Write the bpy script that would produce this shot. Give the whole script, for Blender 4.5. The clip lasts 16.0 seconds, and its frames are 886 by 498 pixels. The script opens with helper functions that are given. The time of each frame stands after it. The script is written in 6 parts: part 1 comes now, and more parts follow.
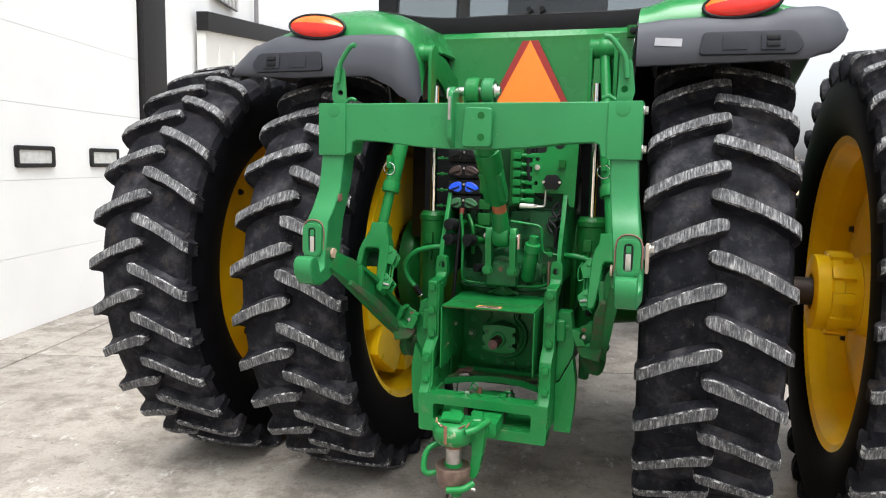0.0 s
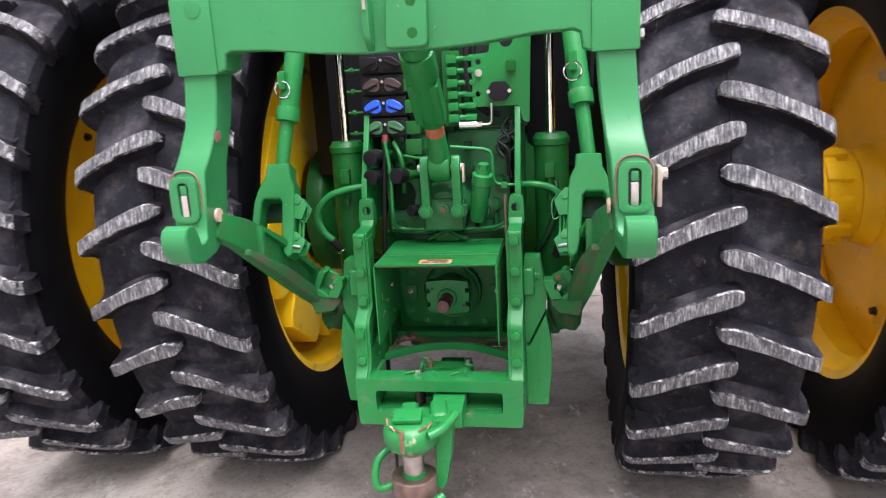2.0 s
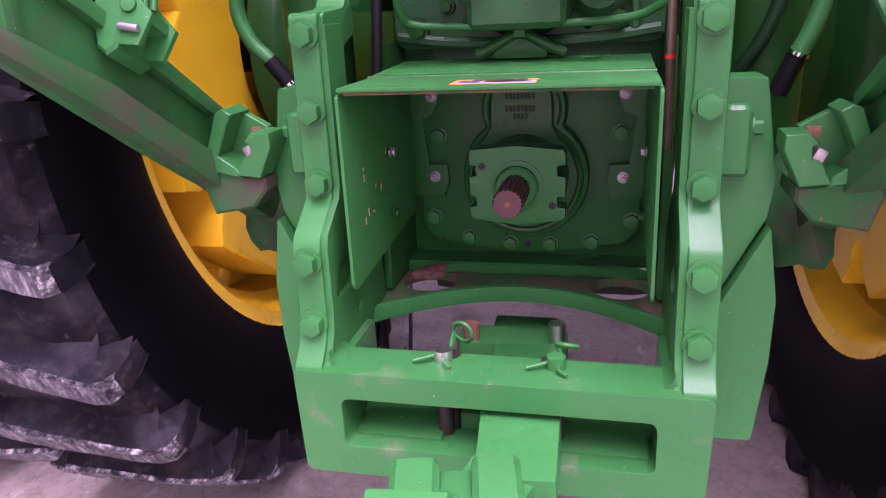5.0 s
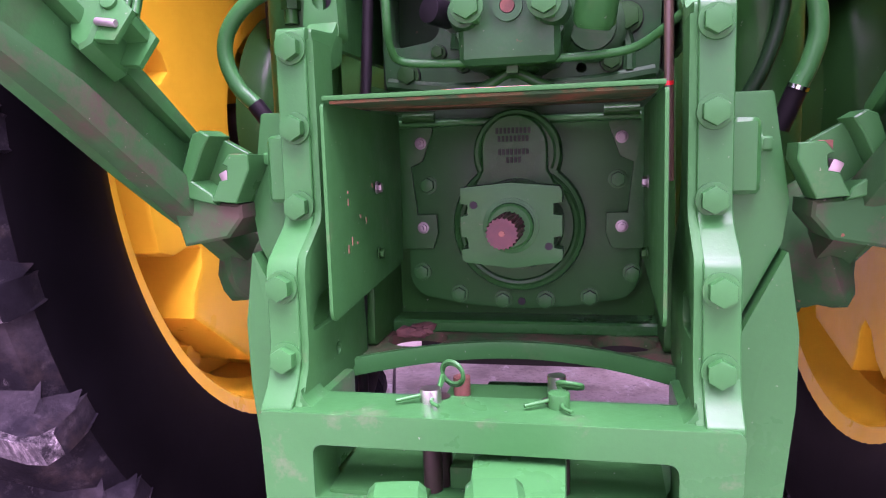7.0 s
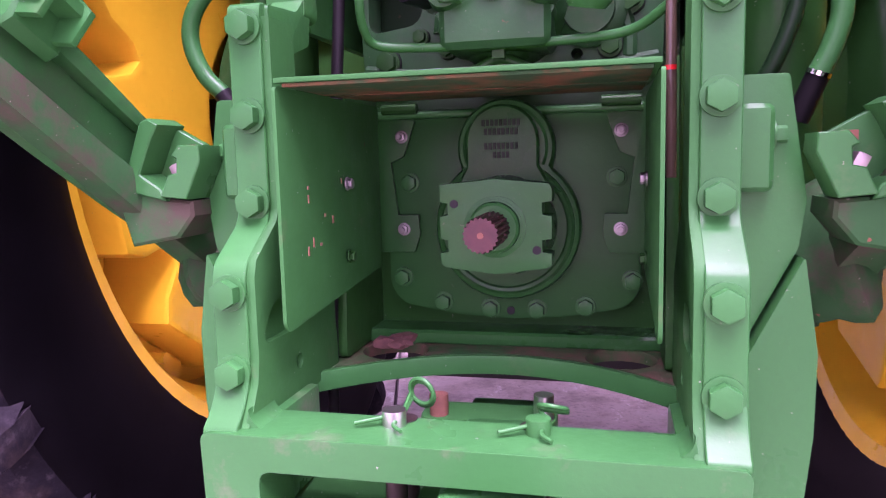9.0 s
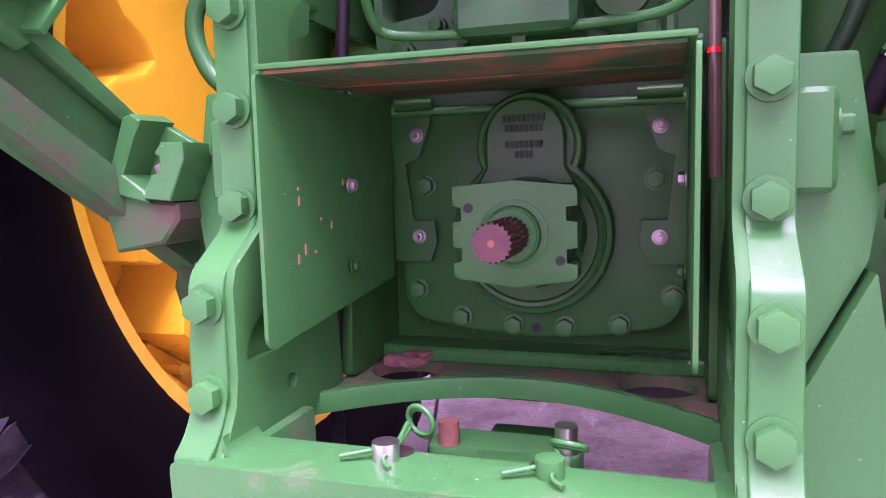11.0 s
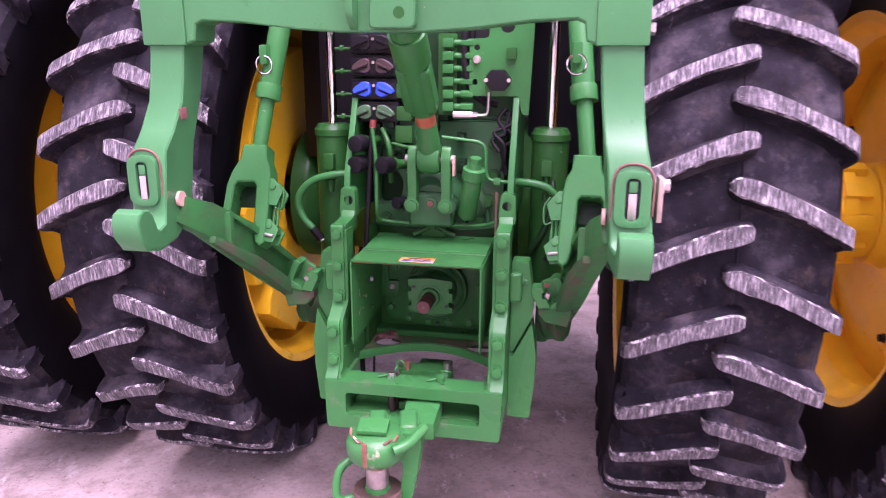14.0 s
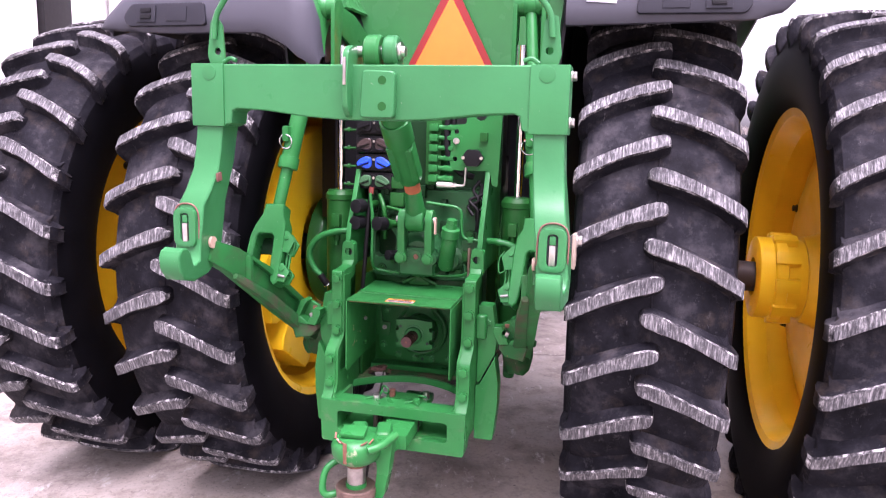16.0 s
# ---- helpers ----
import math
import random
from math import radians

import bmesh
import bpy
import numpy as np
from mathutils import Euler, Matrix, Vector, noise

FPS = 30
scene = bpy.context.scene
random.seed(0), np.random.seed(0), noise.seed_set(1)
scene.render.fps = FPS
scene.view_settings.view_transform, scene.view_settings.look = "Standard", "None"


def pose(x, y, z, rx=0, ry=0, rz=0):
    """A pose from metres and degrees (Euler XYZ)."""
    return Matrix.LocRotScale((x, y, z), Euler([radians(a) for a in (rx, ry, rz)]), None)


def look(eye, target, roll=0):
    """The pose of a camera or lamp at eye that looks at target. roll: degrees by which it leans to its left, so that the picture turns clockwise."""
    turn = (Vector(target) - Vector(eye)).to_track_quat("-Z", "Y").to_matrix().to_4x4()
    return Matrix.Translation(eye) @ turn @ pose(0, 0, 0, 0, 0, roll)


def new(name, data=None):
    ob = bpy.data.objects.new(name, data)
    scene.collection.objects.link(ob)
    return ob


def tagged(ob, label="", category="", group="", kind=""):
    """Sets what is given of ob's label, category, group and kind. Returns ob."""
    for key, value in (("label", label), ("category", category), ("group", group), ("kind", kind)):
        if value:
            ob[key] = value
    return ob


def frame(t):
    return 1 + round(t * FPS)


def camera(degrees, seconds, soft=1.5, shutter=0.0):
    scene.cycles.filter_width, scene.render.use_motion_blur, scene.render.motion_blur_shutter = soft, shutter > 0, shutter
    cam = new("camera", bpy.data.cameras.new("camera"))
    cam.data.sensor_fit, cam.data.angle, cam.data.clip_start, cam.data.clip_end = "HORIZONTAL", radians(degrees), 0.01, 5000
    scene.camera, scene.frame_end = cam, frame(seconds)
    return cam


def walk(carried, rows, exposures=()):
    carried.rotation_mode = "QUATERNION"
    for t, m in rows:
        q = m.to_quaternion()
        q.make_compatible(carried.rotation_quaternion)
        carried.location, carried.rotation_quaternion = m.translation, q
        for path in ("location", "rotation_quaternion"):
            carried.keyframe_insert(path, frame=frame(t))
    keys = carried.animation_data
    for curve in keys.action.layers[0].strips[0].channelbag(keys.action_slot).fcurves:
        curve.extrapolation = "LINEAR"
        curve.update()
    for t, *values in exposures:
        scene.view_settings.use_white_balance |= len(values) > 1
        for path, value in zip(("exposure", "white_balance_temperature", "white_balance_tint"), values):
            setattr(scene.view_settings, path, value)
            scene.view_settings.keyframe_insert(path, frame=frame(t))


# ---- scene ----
cam = camera(63.7, 16.0, soft=1.1, shutter=0.5)
PATH = [
    (0, (0.625, -2.558, 1.441), (0.012, -0.669, 1.202), 1.1),
    (0.5, (0.609, -2.532, 1.414), (-0.001, -0.647, 1.136), 0.7),
    (1, (0.537, -2.465, 1.403), (-0.101, -0.613, 1.0), 0.3),
    (1.5, (0.432, -2.242, 1.407), (-0.043, -0.349, 0.97), 0.2),
    (2, (0.365, -1.981, 1.426), (0.022, -0.067, 0.958), -3.3),
    (2.5, (0.296, -1.644, 1.39), (-0.046, 0.253, 0.856), -0.6),
    (3, (0.258, -1.347, 1.345), (-0.085, 0.517, 0.706), -0.6),
    (3.5, (0.222, -1.172, 1.319), (-0.131, 0.636, 0.54), -0.2),
    (4, (0.191, -1.025, 1.239), (-0.188, 0.776, 0.458), -0.4),
    (4.2, (0.168, -0.96, 1.186), (-0.287, 0.808, 0.369), -3.1),
    (6.3, (0.112, -0.822, 0.862), (-0.335, 1.11, 0.601), -2.0),
    (6.5, (0.111, -0.822, 0.859), (-0.339, 1.11, 0.599), -2.0),
    (7, (0.106, -0.818, 0.859), (-0.312, 1.12, 0.597), -1.8),
    (7.5, (0.108, -0.819, 0.859), (-0.3, 1.123, 0.609), -1.7),
    (8, (0.113, -0.809, 0.858), (-0.291, 1.134, 0.607), -1.5),
    (8.2, (0.115, -0.799, 0.855), (-0.282, 1.146, 0.605), -1.6),
    (10.3, (0.163, -0.618, 0.832), (-0.456, 1.268, 0.597), -1.3),
    (10.5, (0.16, -0.62, 0.83), (-0.46, 1.268, 0.601), -1.3),
    (11, (0.158, -0.626, 0.832), (-0.46, 1.263, 0.616), -1.5),
    (11.5, (0.173, -0.661, 0.891), (-0.421, 1.205, 0.485), -0.4),
    (12, (0.182, -0.782, 1.1), (-0.328, 1.057, 0.5), -2.2),
    (12.5, (0.227, -1.06, 1.325), (-0.149, 0.756, 0.576), -2.3),
    (13, (0.339, -1.351, 1.38), (-0.02, 0.505, 0.725), -0.8),
    (13.5, (0.424, -1.63, 1.428), (0.011, 0.229, 0.816), 0.5),
    (14, (0.4, -1.828, 1.442), (0.042, 0.068, 0.918), 0.2),
    (14.5, (0.467, -1.998, 1.428), (0.183, -0.086, 0.914), 0.3),
    (15, (0.582, -2.12, 1.447), (0.182, -0.211, 1.005), 1.1),
    (15.5, (0.636, -2.188, 1.454), (0.193, -0.274, 1.074), 1.6),
    (16, (0.647, -2.205, 1.462), (0.186, -0.286, 1.137), 1.5),
]
EXPOSURES = [
    (0.0, 1.27, 6330, 9), (0.8, 1.37, 6310, 9), (1.5, 1.54, 6250, 14), (2.0, 1.74, 6200, 22), (3.0, 1.57, 6200, 26), (3.6, 1.48, 6180, 32), (4.2, 1.62, 6180, 54), (6.3, 2.46, 6150, 101),
    (8.2, 2.50, 6150, 102), (10.3, 2.60, 6150, 114), (11.5, 2.70, 6150, 117), (12.0, 2.68, 6220, 122), (12.5, 2.38, 6260, 124), (13.0, 1.95, 6250, 114), (14.0, 1.93, 6250, 82), (14.5, 1.94, 6250, 70), (15.3, 2.03, 6200, 50), (16.0, 2.04, 6190, 46),
]
walk(cam, [(t, look(eye, target, roll)) for t, eye, target, roll in PATH], EXPOSURES)

# ---- world and light ----
world = bpy.data.worlds.new("overcast")
scene.world = world
world.use_nodes = True
wn = world.node_tree
wbg = wn.nodes["Background"]
wsky = wn.nodes.new("ShaderNodeTexSky")
wsky.sky_type = "NISHITA"
wsky.sun_disc = False
wsky.sun_elevation, wsky.sun_rotation = radians(69), radians(152)
wsky.air_density, wsky.dust_density, wsky.ozone_density = 1.0, 4.0, 1.0
wsat = wn.nodes.new("ShaderNodeHueSaturation")
wsat.inputs["Saturation"].default_value = 0.12
wn.links.new(wsky.outputs[0], wsat.inputs["Color"])
wn.links.new(wsat.outputs[0], wbg.inputs["Color"])
wbg.inputs["Strength"].default_value = 0.125
sun = new("sun", bpy.data.lights.new("sun", "SUN"))
sun.data.energy, sun.data.angle, sun.data.color = 2.3, radians(48), (1.0, 0.98, 0.95)
sun.matrix_world = look((1.6, -3.0, 9.0), (0, 0, 0))


# ---- materials ----
def material(name):
    m = bpy.data.materials.new(name)
    m.use_nodes = True
    return m, m.node_tree, m.node_tree.nodes["Principled BSDF"]


def nd(nt, kind, **inputs):
    n = nt.nodes.new(kind)
    for k, v in inputs.items():
        n.inputs[k].default_value = v
    return n


def noise_of(nt, scale, detail=4.0, rough=0.55, stretch=None, coords="Object"):
    tc = nt.nodes.new("ShaderNodeTexCoord")
    out = tc.outputs[coords]
    if stretch:
        mp = nt.nodes.new("ShaderNodeMapping")
        mp.inputs["Scale"].default_value = stretch
        nt.links.new(out, mp.inputs["Vector"])
        out = mp.outputs[0]
    # each object takes another stretch of the pattern
    info = nt.nodes.new("ShaderNodeObjectInfo")
    far = nd(nt, "ShaderNodeVectorMath")
    far.operation = "MULTIPLY_ADD"
    nt.links.new(info.outputs["Random"], far.inputs[0])
    far.inputs[1].default_value = (37.0, 53.0, 71.0)
    nt.links.new(out, far.inputs[2])
    n = nd(nt, "ShaderNodeTexNoise", Scale=scale, Detail=detail, Roughness=rough)
    nt.links.new(far.outputs[0], n.inputs["Vector"])
    return n.outputs["Fac"]


def ramp(nt, fac, stops):
    r = nt.nodes.new("ShaderNodeValToRGB")
    e = r.color_ramp.elements
    while len(e) < len(stops):
        e.new(0.5)
    for el, (p, c) in zip(e, stops):
        el.position = p
        el.color = (*c, 1) if len(c) == 3 else c
    nt.links.new(fac, r.inputs["Fac"])
    return r.outputs["Color"]


def mix(nt, fac, a, b):
    m = nt.nodes.new("ShaderNodeMix")
    m.data_type = "RGBA"
    for sock, v in ((m.inputs[0], fac), (m.inputs[6], a), (m.inputs[7], b)):
        if isinstance(v, bpy.types.NodeSocket):
            nt.links.new(v, sock)
        else:
            sock.default_value = v if isinstance(v, float) else (*v, 1)
    return m.outputs[2]


def grey(v):
    return (v, v, v)


def bump(nt, bsdf, height, strength=0.3, distance=0.002):
    b = nd(nt, "ShaderNodeBump", Strength=strength, Distance=distance)
    nt.links.new(height, b.inputs["Height"])
    nt.links.new(b.outputs[0], bsdf.inputs["Normal"])


def paint(name, color, dusty=(0.20, 0.15, 0.10), dirt=0.24, rough=0.32, coat=0.24, cover=(0.60, 0.82)):
    """Sprayed paint on cast or pressed metal, with dust in blotches and small chips."""
    m, nt, b = material(name)
    tone = ramp(nt, noise_of(nt, 3.0, 3), [(0.3, tuple(0.88 * c for c in color)), (0.7, tuple(min(1, 1.1 * c) for c in color))])
    spots = ramp(nt, noise_of(nt, 14.0, 7, 0.7), [(cover[0], grey(0.0)), (cover[1], grey(dirt))])
    col = mix(nt, spots, tone, dusty)
    chips = ramp(nt, noise_of(nt, 60.0, 4, 0.6), [(0.73, grey(0.0)), (0.76, grey(min(1.0, dirt * 1.6)))])
    col = mix(nt, chips, col, (0.16, 0.07, 0.035))
    specks = ramp(nt, noise_of(nt, 130.0, 3, 0.6), [(0.715, grey(0.0)), (0.735, grey(min(0.6, dirt * 2.0)))])
    col = mix(nt, specks, col, (0.34, 0.30, 0.25))
    nt.links.new(col, b.inputs["Base Color"])
    r = ramp(nt, noise_of(nt, 9.0, 5), [(0.3, grey(rough - 0.08)), (0.75, grey(rough + 0.22))])
    nt.links.new(r, b.inputs["Roughness"])
    b.inputs["Specular IOR Level"].default_value = 0.17
    b.inputs["Coat Weight"].default_value = coat
    b.inputs["Coat Roughness"].default_value = 0.30
    bump(nt, b, noise_of(nt, 38.0, 6, 0.62), 0.22, 0.003)
    return m


GREEN_C = (0.0085, 0.136, 0.030)
GREEN = paint("green_paint", GREEN_C, coat=0.15)
GREEN_DIRTY = paint("green_paint_dirty", (0.008, 0.122, 0.026), dusty=(0.16, 0.11, 0.075), dirt=0.55, rough=0.48, coat=0.0)
GREEN_WORN = paint("worn_green_paint", (0.0085, 0.134, 0.030), dusty=(0.17, 0.15, 0.11), dirt=0.50, rough=0.30, coat=0.28, cover=(0.56, 0.74))
# Hitch frame green: a paler hue, lightened further for the brighter light on it.
GREEN_FRAME = paint("lightened_hitch_frame_paint", (0.020, 0.158, 0.050), dusty=(0.10, 0.16, 0.09), dirt=0.18, rough=0.34)
CAKED = paint("green_paint_under_brown_dirt", (0.010, 0.085, 0.022), dusty=(0.062, 0.050, 0.034), dirt=0.95, rough=0.7, coat=0.0, cover=(0.45, 0.66))
UNDERSIDE = paint("green_paint_under_orange_rust", (0.012, 0.060, 0.018), dusty=(0.15, 0.066, 0.024), dirt=0.95, rough=0.7, coat=0.0, cover=(0.44, 0.60))
DUSTED = paint("green_plate_under_brown_dust", (0.010, 0.085, 0.022), dusty=(0.105, 0.060, 0.042), dirt=0.95, rough=0.7, coat=0.0, cover=(0.40, 0.60))
# Same green, darkened: the shade deep behind the hitch is put into it.
SHADE_GREEN = paint("shade_green_casting", (0.0022, 0.024, 0.006), dusty=(0.05, 0.04, 0.03), dirt=0.2, rough=0.38, coat=0.0)
FACE = paint("dull_green_casting", (0.010, 0.088, 0.026), dusty=(0.10, 0.10, 0.085), dirt=0.50, rough=0.34, coat=0.10, cover=(0.50, 0.80))
GREEN_ARM = paint("green_arm_paint_dirty", (0.009, 0.128, 0.030), dusty=(0.052, 0.052, 0.034), dirt=0.60, rough=0.42, coat=0.06, cover=(0.46, 0.72))
COVER = paint("green_cover_paint", (0.005, 0.100, 0.020), dirt=0.06, rough=0.30, coat=0.10)
GREEN_GLOSS = paint("green_panel_paint", (0.014, 0.150, 0.036), dirt=0.04, rough=0.18, coat=0.6)
GREEN_CAST = paint("green_cast_iron_paint", (0.005, 0.078, 0.013), dirt=0.26, rough=0.36, coat=0.06)
YELLOW = paint("yellow_wheel_paint", (0.80, 0.515, 0.004), dusty=(0.42, 0.25, 0.015), dirt=0.20, rough=0.34, coat=0.10)


def plain(name, color, rough=0.5, metal=0.0, var=0.15, scale=20.0, bumpy=0.1):
    m, nt, b = material(name)
    tone = ramp(nt, noise_of(nt, scale, 5), [(0.3, tuple(c * (1 - var) for c in color)), (0.7, tuple(min(1, c * (1 + var)) for c in color))])
    nt.links.new(tone, b.inputs["Base Color"])
    b.inputs["Roughness"].default_value = rough
    b.inputs["Metallic"].default_value = metal
    if max(color) < 0.03:
        b.inputs["Specular IOR Level"].default_value = 0.16
    if bumpy:
        bump(nt, b, noise_of(nt, scale * 8, 3), bumpy, 0.001)
    return m


BLACK = plain("black_plastic", (0.007, 0.007, 0.008), 0.45)
HOSE = plain("black_rubber_hose", (0.006, 0.006, 0.0065), 0.5)
GREY = plain("grey_fender_plastic", (0.042, 0.044, 0.055), 0.6, var=0.06, scale=6.0)
GREY.node_tree.nodes["Principled BSDF"].inputs["Specular IOR Level"].default_value = 0.40
CHROME = plain("chrome", (0.75, 0.75, 0.76), 0.12, 1.0, 0.04, bumpy=0.0)
ZINC = plain("zinc_plated_steel", (0.55, 0.53, 0.50), 0.32, 1.0, 0.2)
STEEL = plain("bare_steel", (0.34, 0.31, 0.29), 0.42, 0.9, 0.35, 30.0)
RUST = plain("rusty_steel", (0.17, 0.075, 0.045), 0.75, 0.2, 0.4, 40.0, 0.4)
NUT = plain("dull_zinc_nut", (0.26, 0.255, 0.245), 0.38, 0.6, 0.2)
SHAFT = plain("primer_red_shaft", (0.050, 0.0135, 0.0115), 0.55, 0.0, 0.35, 60.0)
BLUE = plain("blue_cap_plastic", (0.010, 0.075, 0.62), 0.35)
BROWN = plain("brown_cap_plastic", (0.035, 0.020, 0.017), 0.45)
DARKGREEN = plain("green_cap_plastic", (0.022, 0.095, 0.035), 0.45)
SKY_WHITE = plain("hole_sky_white", (0.62, 0.60, 0.58), 0.4)
DECAL_O = plain("decal_orange", (0.72, 0.24, 0.03), 0.4)
# Dark print and screws; also stands for the shade inside holes and slots.
PRINT_HOLE_DARK = plain("print_and_hole_dark", (0.022, 0.022, 0.025), 0.4)
SMV_RED = plain("smv_red", (0.24, 0.012, 0.010), 0.3, var=0.06)
SMV_ORANGE = plain("smv_orange", (0.95, 0.19, 0.012), 0.5, var=0.04)
AMBER = plain("amber_lens", (0.75, 0.12, 0.01), 0.12, var=0.1)
RED_LENS = plain("red_lens", (0.55, 0.018, 0.010), 0.12, var=0.1)
AXLE = plain("dark_axle_steel", (0.030, 0.020, 0.016), 0.5, 0.4, 0.3)
# Near black: shade under cab and transmission put into the colour; black washers too.
UNDER = plain("black_and_shade_casting", (0.009, 0.011, 0.009), 0.65)


def rubber():
    m, nt, b = material("tyre_rubber")
    a = noise_of(nt, 7.0, 6, 0.65)
    col = ramp(nt, a, [(0.32, (0.0045, 0.0045, 0.0058)), (0.52, (0.013, 0.013, 0.016)), (0.72, (0.052, 0.050, 0.054))])
    mud = ramp(nt, noise_of(nt, 11.0, 7, 0.72), [(0.54, grey(0.0)), (0.70, grey(0.40))])
    col = mix(nt, mud, col, (0.060, 0.047, 0.036))
    dust = ramp(nt, noise_of(nt, 34.0, 6, 0.75), [(0.57, grey(0.0)), (0.72, grey(0.40))])
    col = mix(nt, dust, col, (0.085, 0.082, 0.082))
    rub = ramp(nt, noise_of(nt, 60.0, 5, 0.7, (1.0, 0.3, 0.3)), [(0.66, grey(0.0)), (0.76, grey(0.6))])
    col = mix(nt, rub, col, (0.17, 0.165, 0.165))
    nt.links.new(col, b.inputs["Base Color"])
    b.inputs["Roughness"].default_value = 0.62
    b.inputs["Specular IOR Level"].default_value = 0.04
    bump(nt, b, noise_of(nt, 45.0, 6, 0.7), 0.5, 0.004)
    return m


def worn_rubber():
    m, nt, b = material("worn_lug_rubber")
    tick = noise_of(nt, 190.0, 4, 0.7, (1.0, 0.15, 0.15))
    patch = noise_of(nt, 17.0, 7, 0.75)
    fine = noise_of(nt, 120.0, 6, 0.8)
    pale = ramp(nt, tick, [(0.36, (0.040, 0.040, 0.043)), (0.52, (0.12, 0.12, 0.123)), (0.68, (0.36, 0.357, 0.352))])
    col = mix(nt, ramp(nt, patch, [(0.36, grey(0.75)), (0.56, grey(0.0))]), pale, (0.026, 0.0255, 0.029))
    col = mix(nt, ramp(nt, fine, [(0.60, grey(0.0)), (0.70, grey(0.6))]), col, (0.42, 0.41, 0.40))
    nt.links.new(col, b.inputs["Base Color"])
    b.inputs["Roughness"].default_value = 0.75
    b.inputs["Specular IOR Level"].default_value = 0.12
    bump(nt, b, fine, 0.7, 0.004)
    return m


def edge_rubber():
    m, nt, b = material("scuffed_lug_edge")
    patch = noise_of(nt, 38.0, 7, 0.78)
    col = ramp(nt, patch, [(0.42, (0.014, 0.0138, 0.0155)), (0.53, (0.10, 0.098, 0.098)), (0.62, (0.50, 0.49, 0.48))])
    nt.links.new(col, b.inputs["Base Color"])
    b.inputs["Roughness"].default_value = 0.75
    b.inputs["Specular IOR Level"].default_value = 0.12
    bump(nt, b, patch, 0.7, 0.005)
    return m


SCUFFED = edge_rubber()
# Sidewall rubber: even, and much darker than the tread's.
SIDEWALL = plain("black_sidewall_rubber", (0.003, 0.003, 0.0037), 0.55, var=0.25, scale=9.0)
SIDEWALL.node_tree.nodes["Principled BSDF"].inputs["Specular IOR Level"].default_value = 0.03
RUBBER, WORN = rubber(), worn_rubber()


def concrete():
    m, nt, b = material("concrete")
    big = noise_of(nt, 0.8, 5, 0.6)
    mid = noise_of(nt, 4.5, 8, 0.72)
    fine = noise_of(nt, 55.0, 6, 0.75)
    col = ramp(nt, big, [(0.3, (0.205, 0.180, 0.155)), (0.7, (0.325, 0.295, 0.258))])
    col = mix(nt, ramp(nt, mid, [(0.46, grey(0.0)), (0.62, grey(0.75))]), col, (0.122, 0.103, 0.088))
    pale = ramp(nt, noise_of(nt, 9.0, 7, 0.75, (1.0, 0.45, 1.0)), [(0.585, grey(0.0)), (0.64, grey(0.75))])
    col = mix(nt, pale, col, (0.42, 0.405, 0.38))
    grit = ramp(nt, fine, [(0.36, grey(0.55)), (0.48, grey(0.0))])
    col = mix(nt, grit, col, (0.09, 0.082, 0.075))
    spots = ramp(nt, noise_of(nt, 34.0, 3), [(0.70, grey(0.0)), (0.73, grey(0.8))])
    col = mix(nt, spots, col, (0.045, 0.04, 0.036))
    flecks = ramp(nt, noise_of(nt, 80.0, 2), [(0.735, grey(0.0)), (0.75, grey(0.9))])
    col = mix(nt, flecks, col, (0.60, 0.58, 0.54))
    nt.links.new(col, b.inputs["Base Color"])
    r = ramp(nt, mid, [(0.35, grey(0.55)), (0.7, grey(0.85))])
    nt.links.new(r, b.inputs["Roughness"])
    bump(nt, b, fine, 0.4, 0.003)
    return m


CONCRETE = concrete()
JOINT = plain("joint_filler", (0.045, 0.040, 0.036), 0.9, bumpy=0.4)
WHITE_WALL = plain("white_wall_panel", (0.88, 0.88, 0.88), 0.45, var=0.02, scale=2.0, bumpy=0.03)
WALL_CREAM = plain("cream_wall_panel", (0.72, 0.71, 0.67), 0.5, var=0.03, scale=2.0, bumpy=0.03)
DARK_TRIM = plain("dark_trim", (0.018, 0.017, 0.018), 0.5)
FIELD = plain("dry_grass_field", (0.36, 0.28, 0.17), 0.95, var=0.35, scale=0.6, bumpy=0.5)
BARE_TREES = plain("bare_tree_line", (0.20, 0.18, 0.17), 0.95, var=0.3, scale=0.5)


def glass(name, tint=(0.9, 0.95, 0.95)):
    m, nt, b = material(name)
    b.inputs["Base Color"].default_value = (*tint, 1)
    b.inputs["Transmission Weight"].default_value = 1.0
    b.inputs["Roughness"].default_value = 0.02
    b.inputs["IOR"].default_value = 1.45
    return m


GLASS = glass("window_glass", (0.22, 0.25, 0.26))


# ---- mesh helpers ----
def V(*a):
    return Vector(a)


def join(bm, tmp, m=None):
    if m is not None:
        bmesh.ops.transform(tmp, matrix=m, verts=tmp.verts)
    me = bpy.data.meshes.new("tmp")
    tmp.to_mesh(me)
    tmp.free()
    bm.from_mesh(me)
    bpy.data.meshes.remove(me)
    return bm


def soften(tmp, bev, seg=2, angle=25):
    if bev <= 0:
        return
    tmp.normal_update()
    edges = [e for e in tmp.edges if len(e.link_faces) == 2 and e.calc_face_angle(0) > radians(angle)]
    bmesh.ops.bevel(tmp, geom=edges, offset=bev, segments=seg, profile=0.7, affect="EDGES", clamp_overlap=True)


def box(bm, c, s, rot=(0, 0, 0), bev=0.004, seg=2):
    tmp = bmesh.new()
    bmesh.ops.create_cube(tmp, size=1.0)
    bmesh.ops.scale(tmp, vec=s, verts=tmp.verts)
    soften(tmp, min(bev, 0.45 * min(s)), seg)
    return join(bm, tmp, pose(*c, *rot))


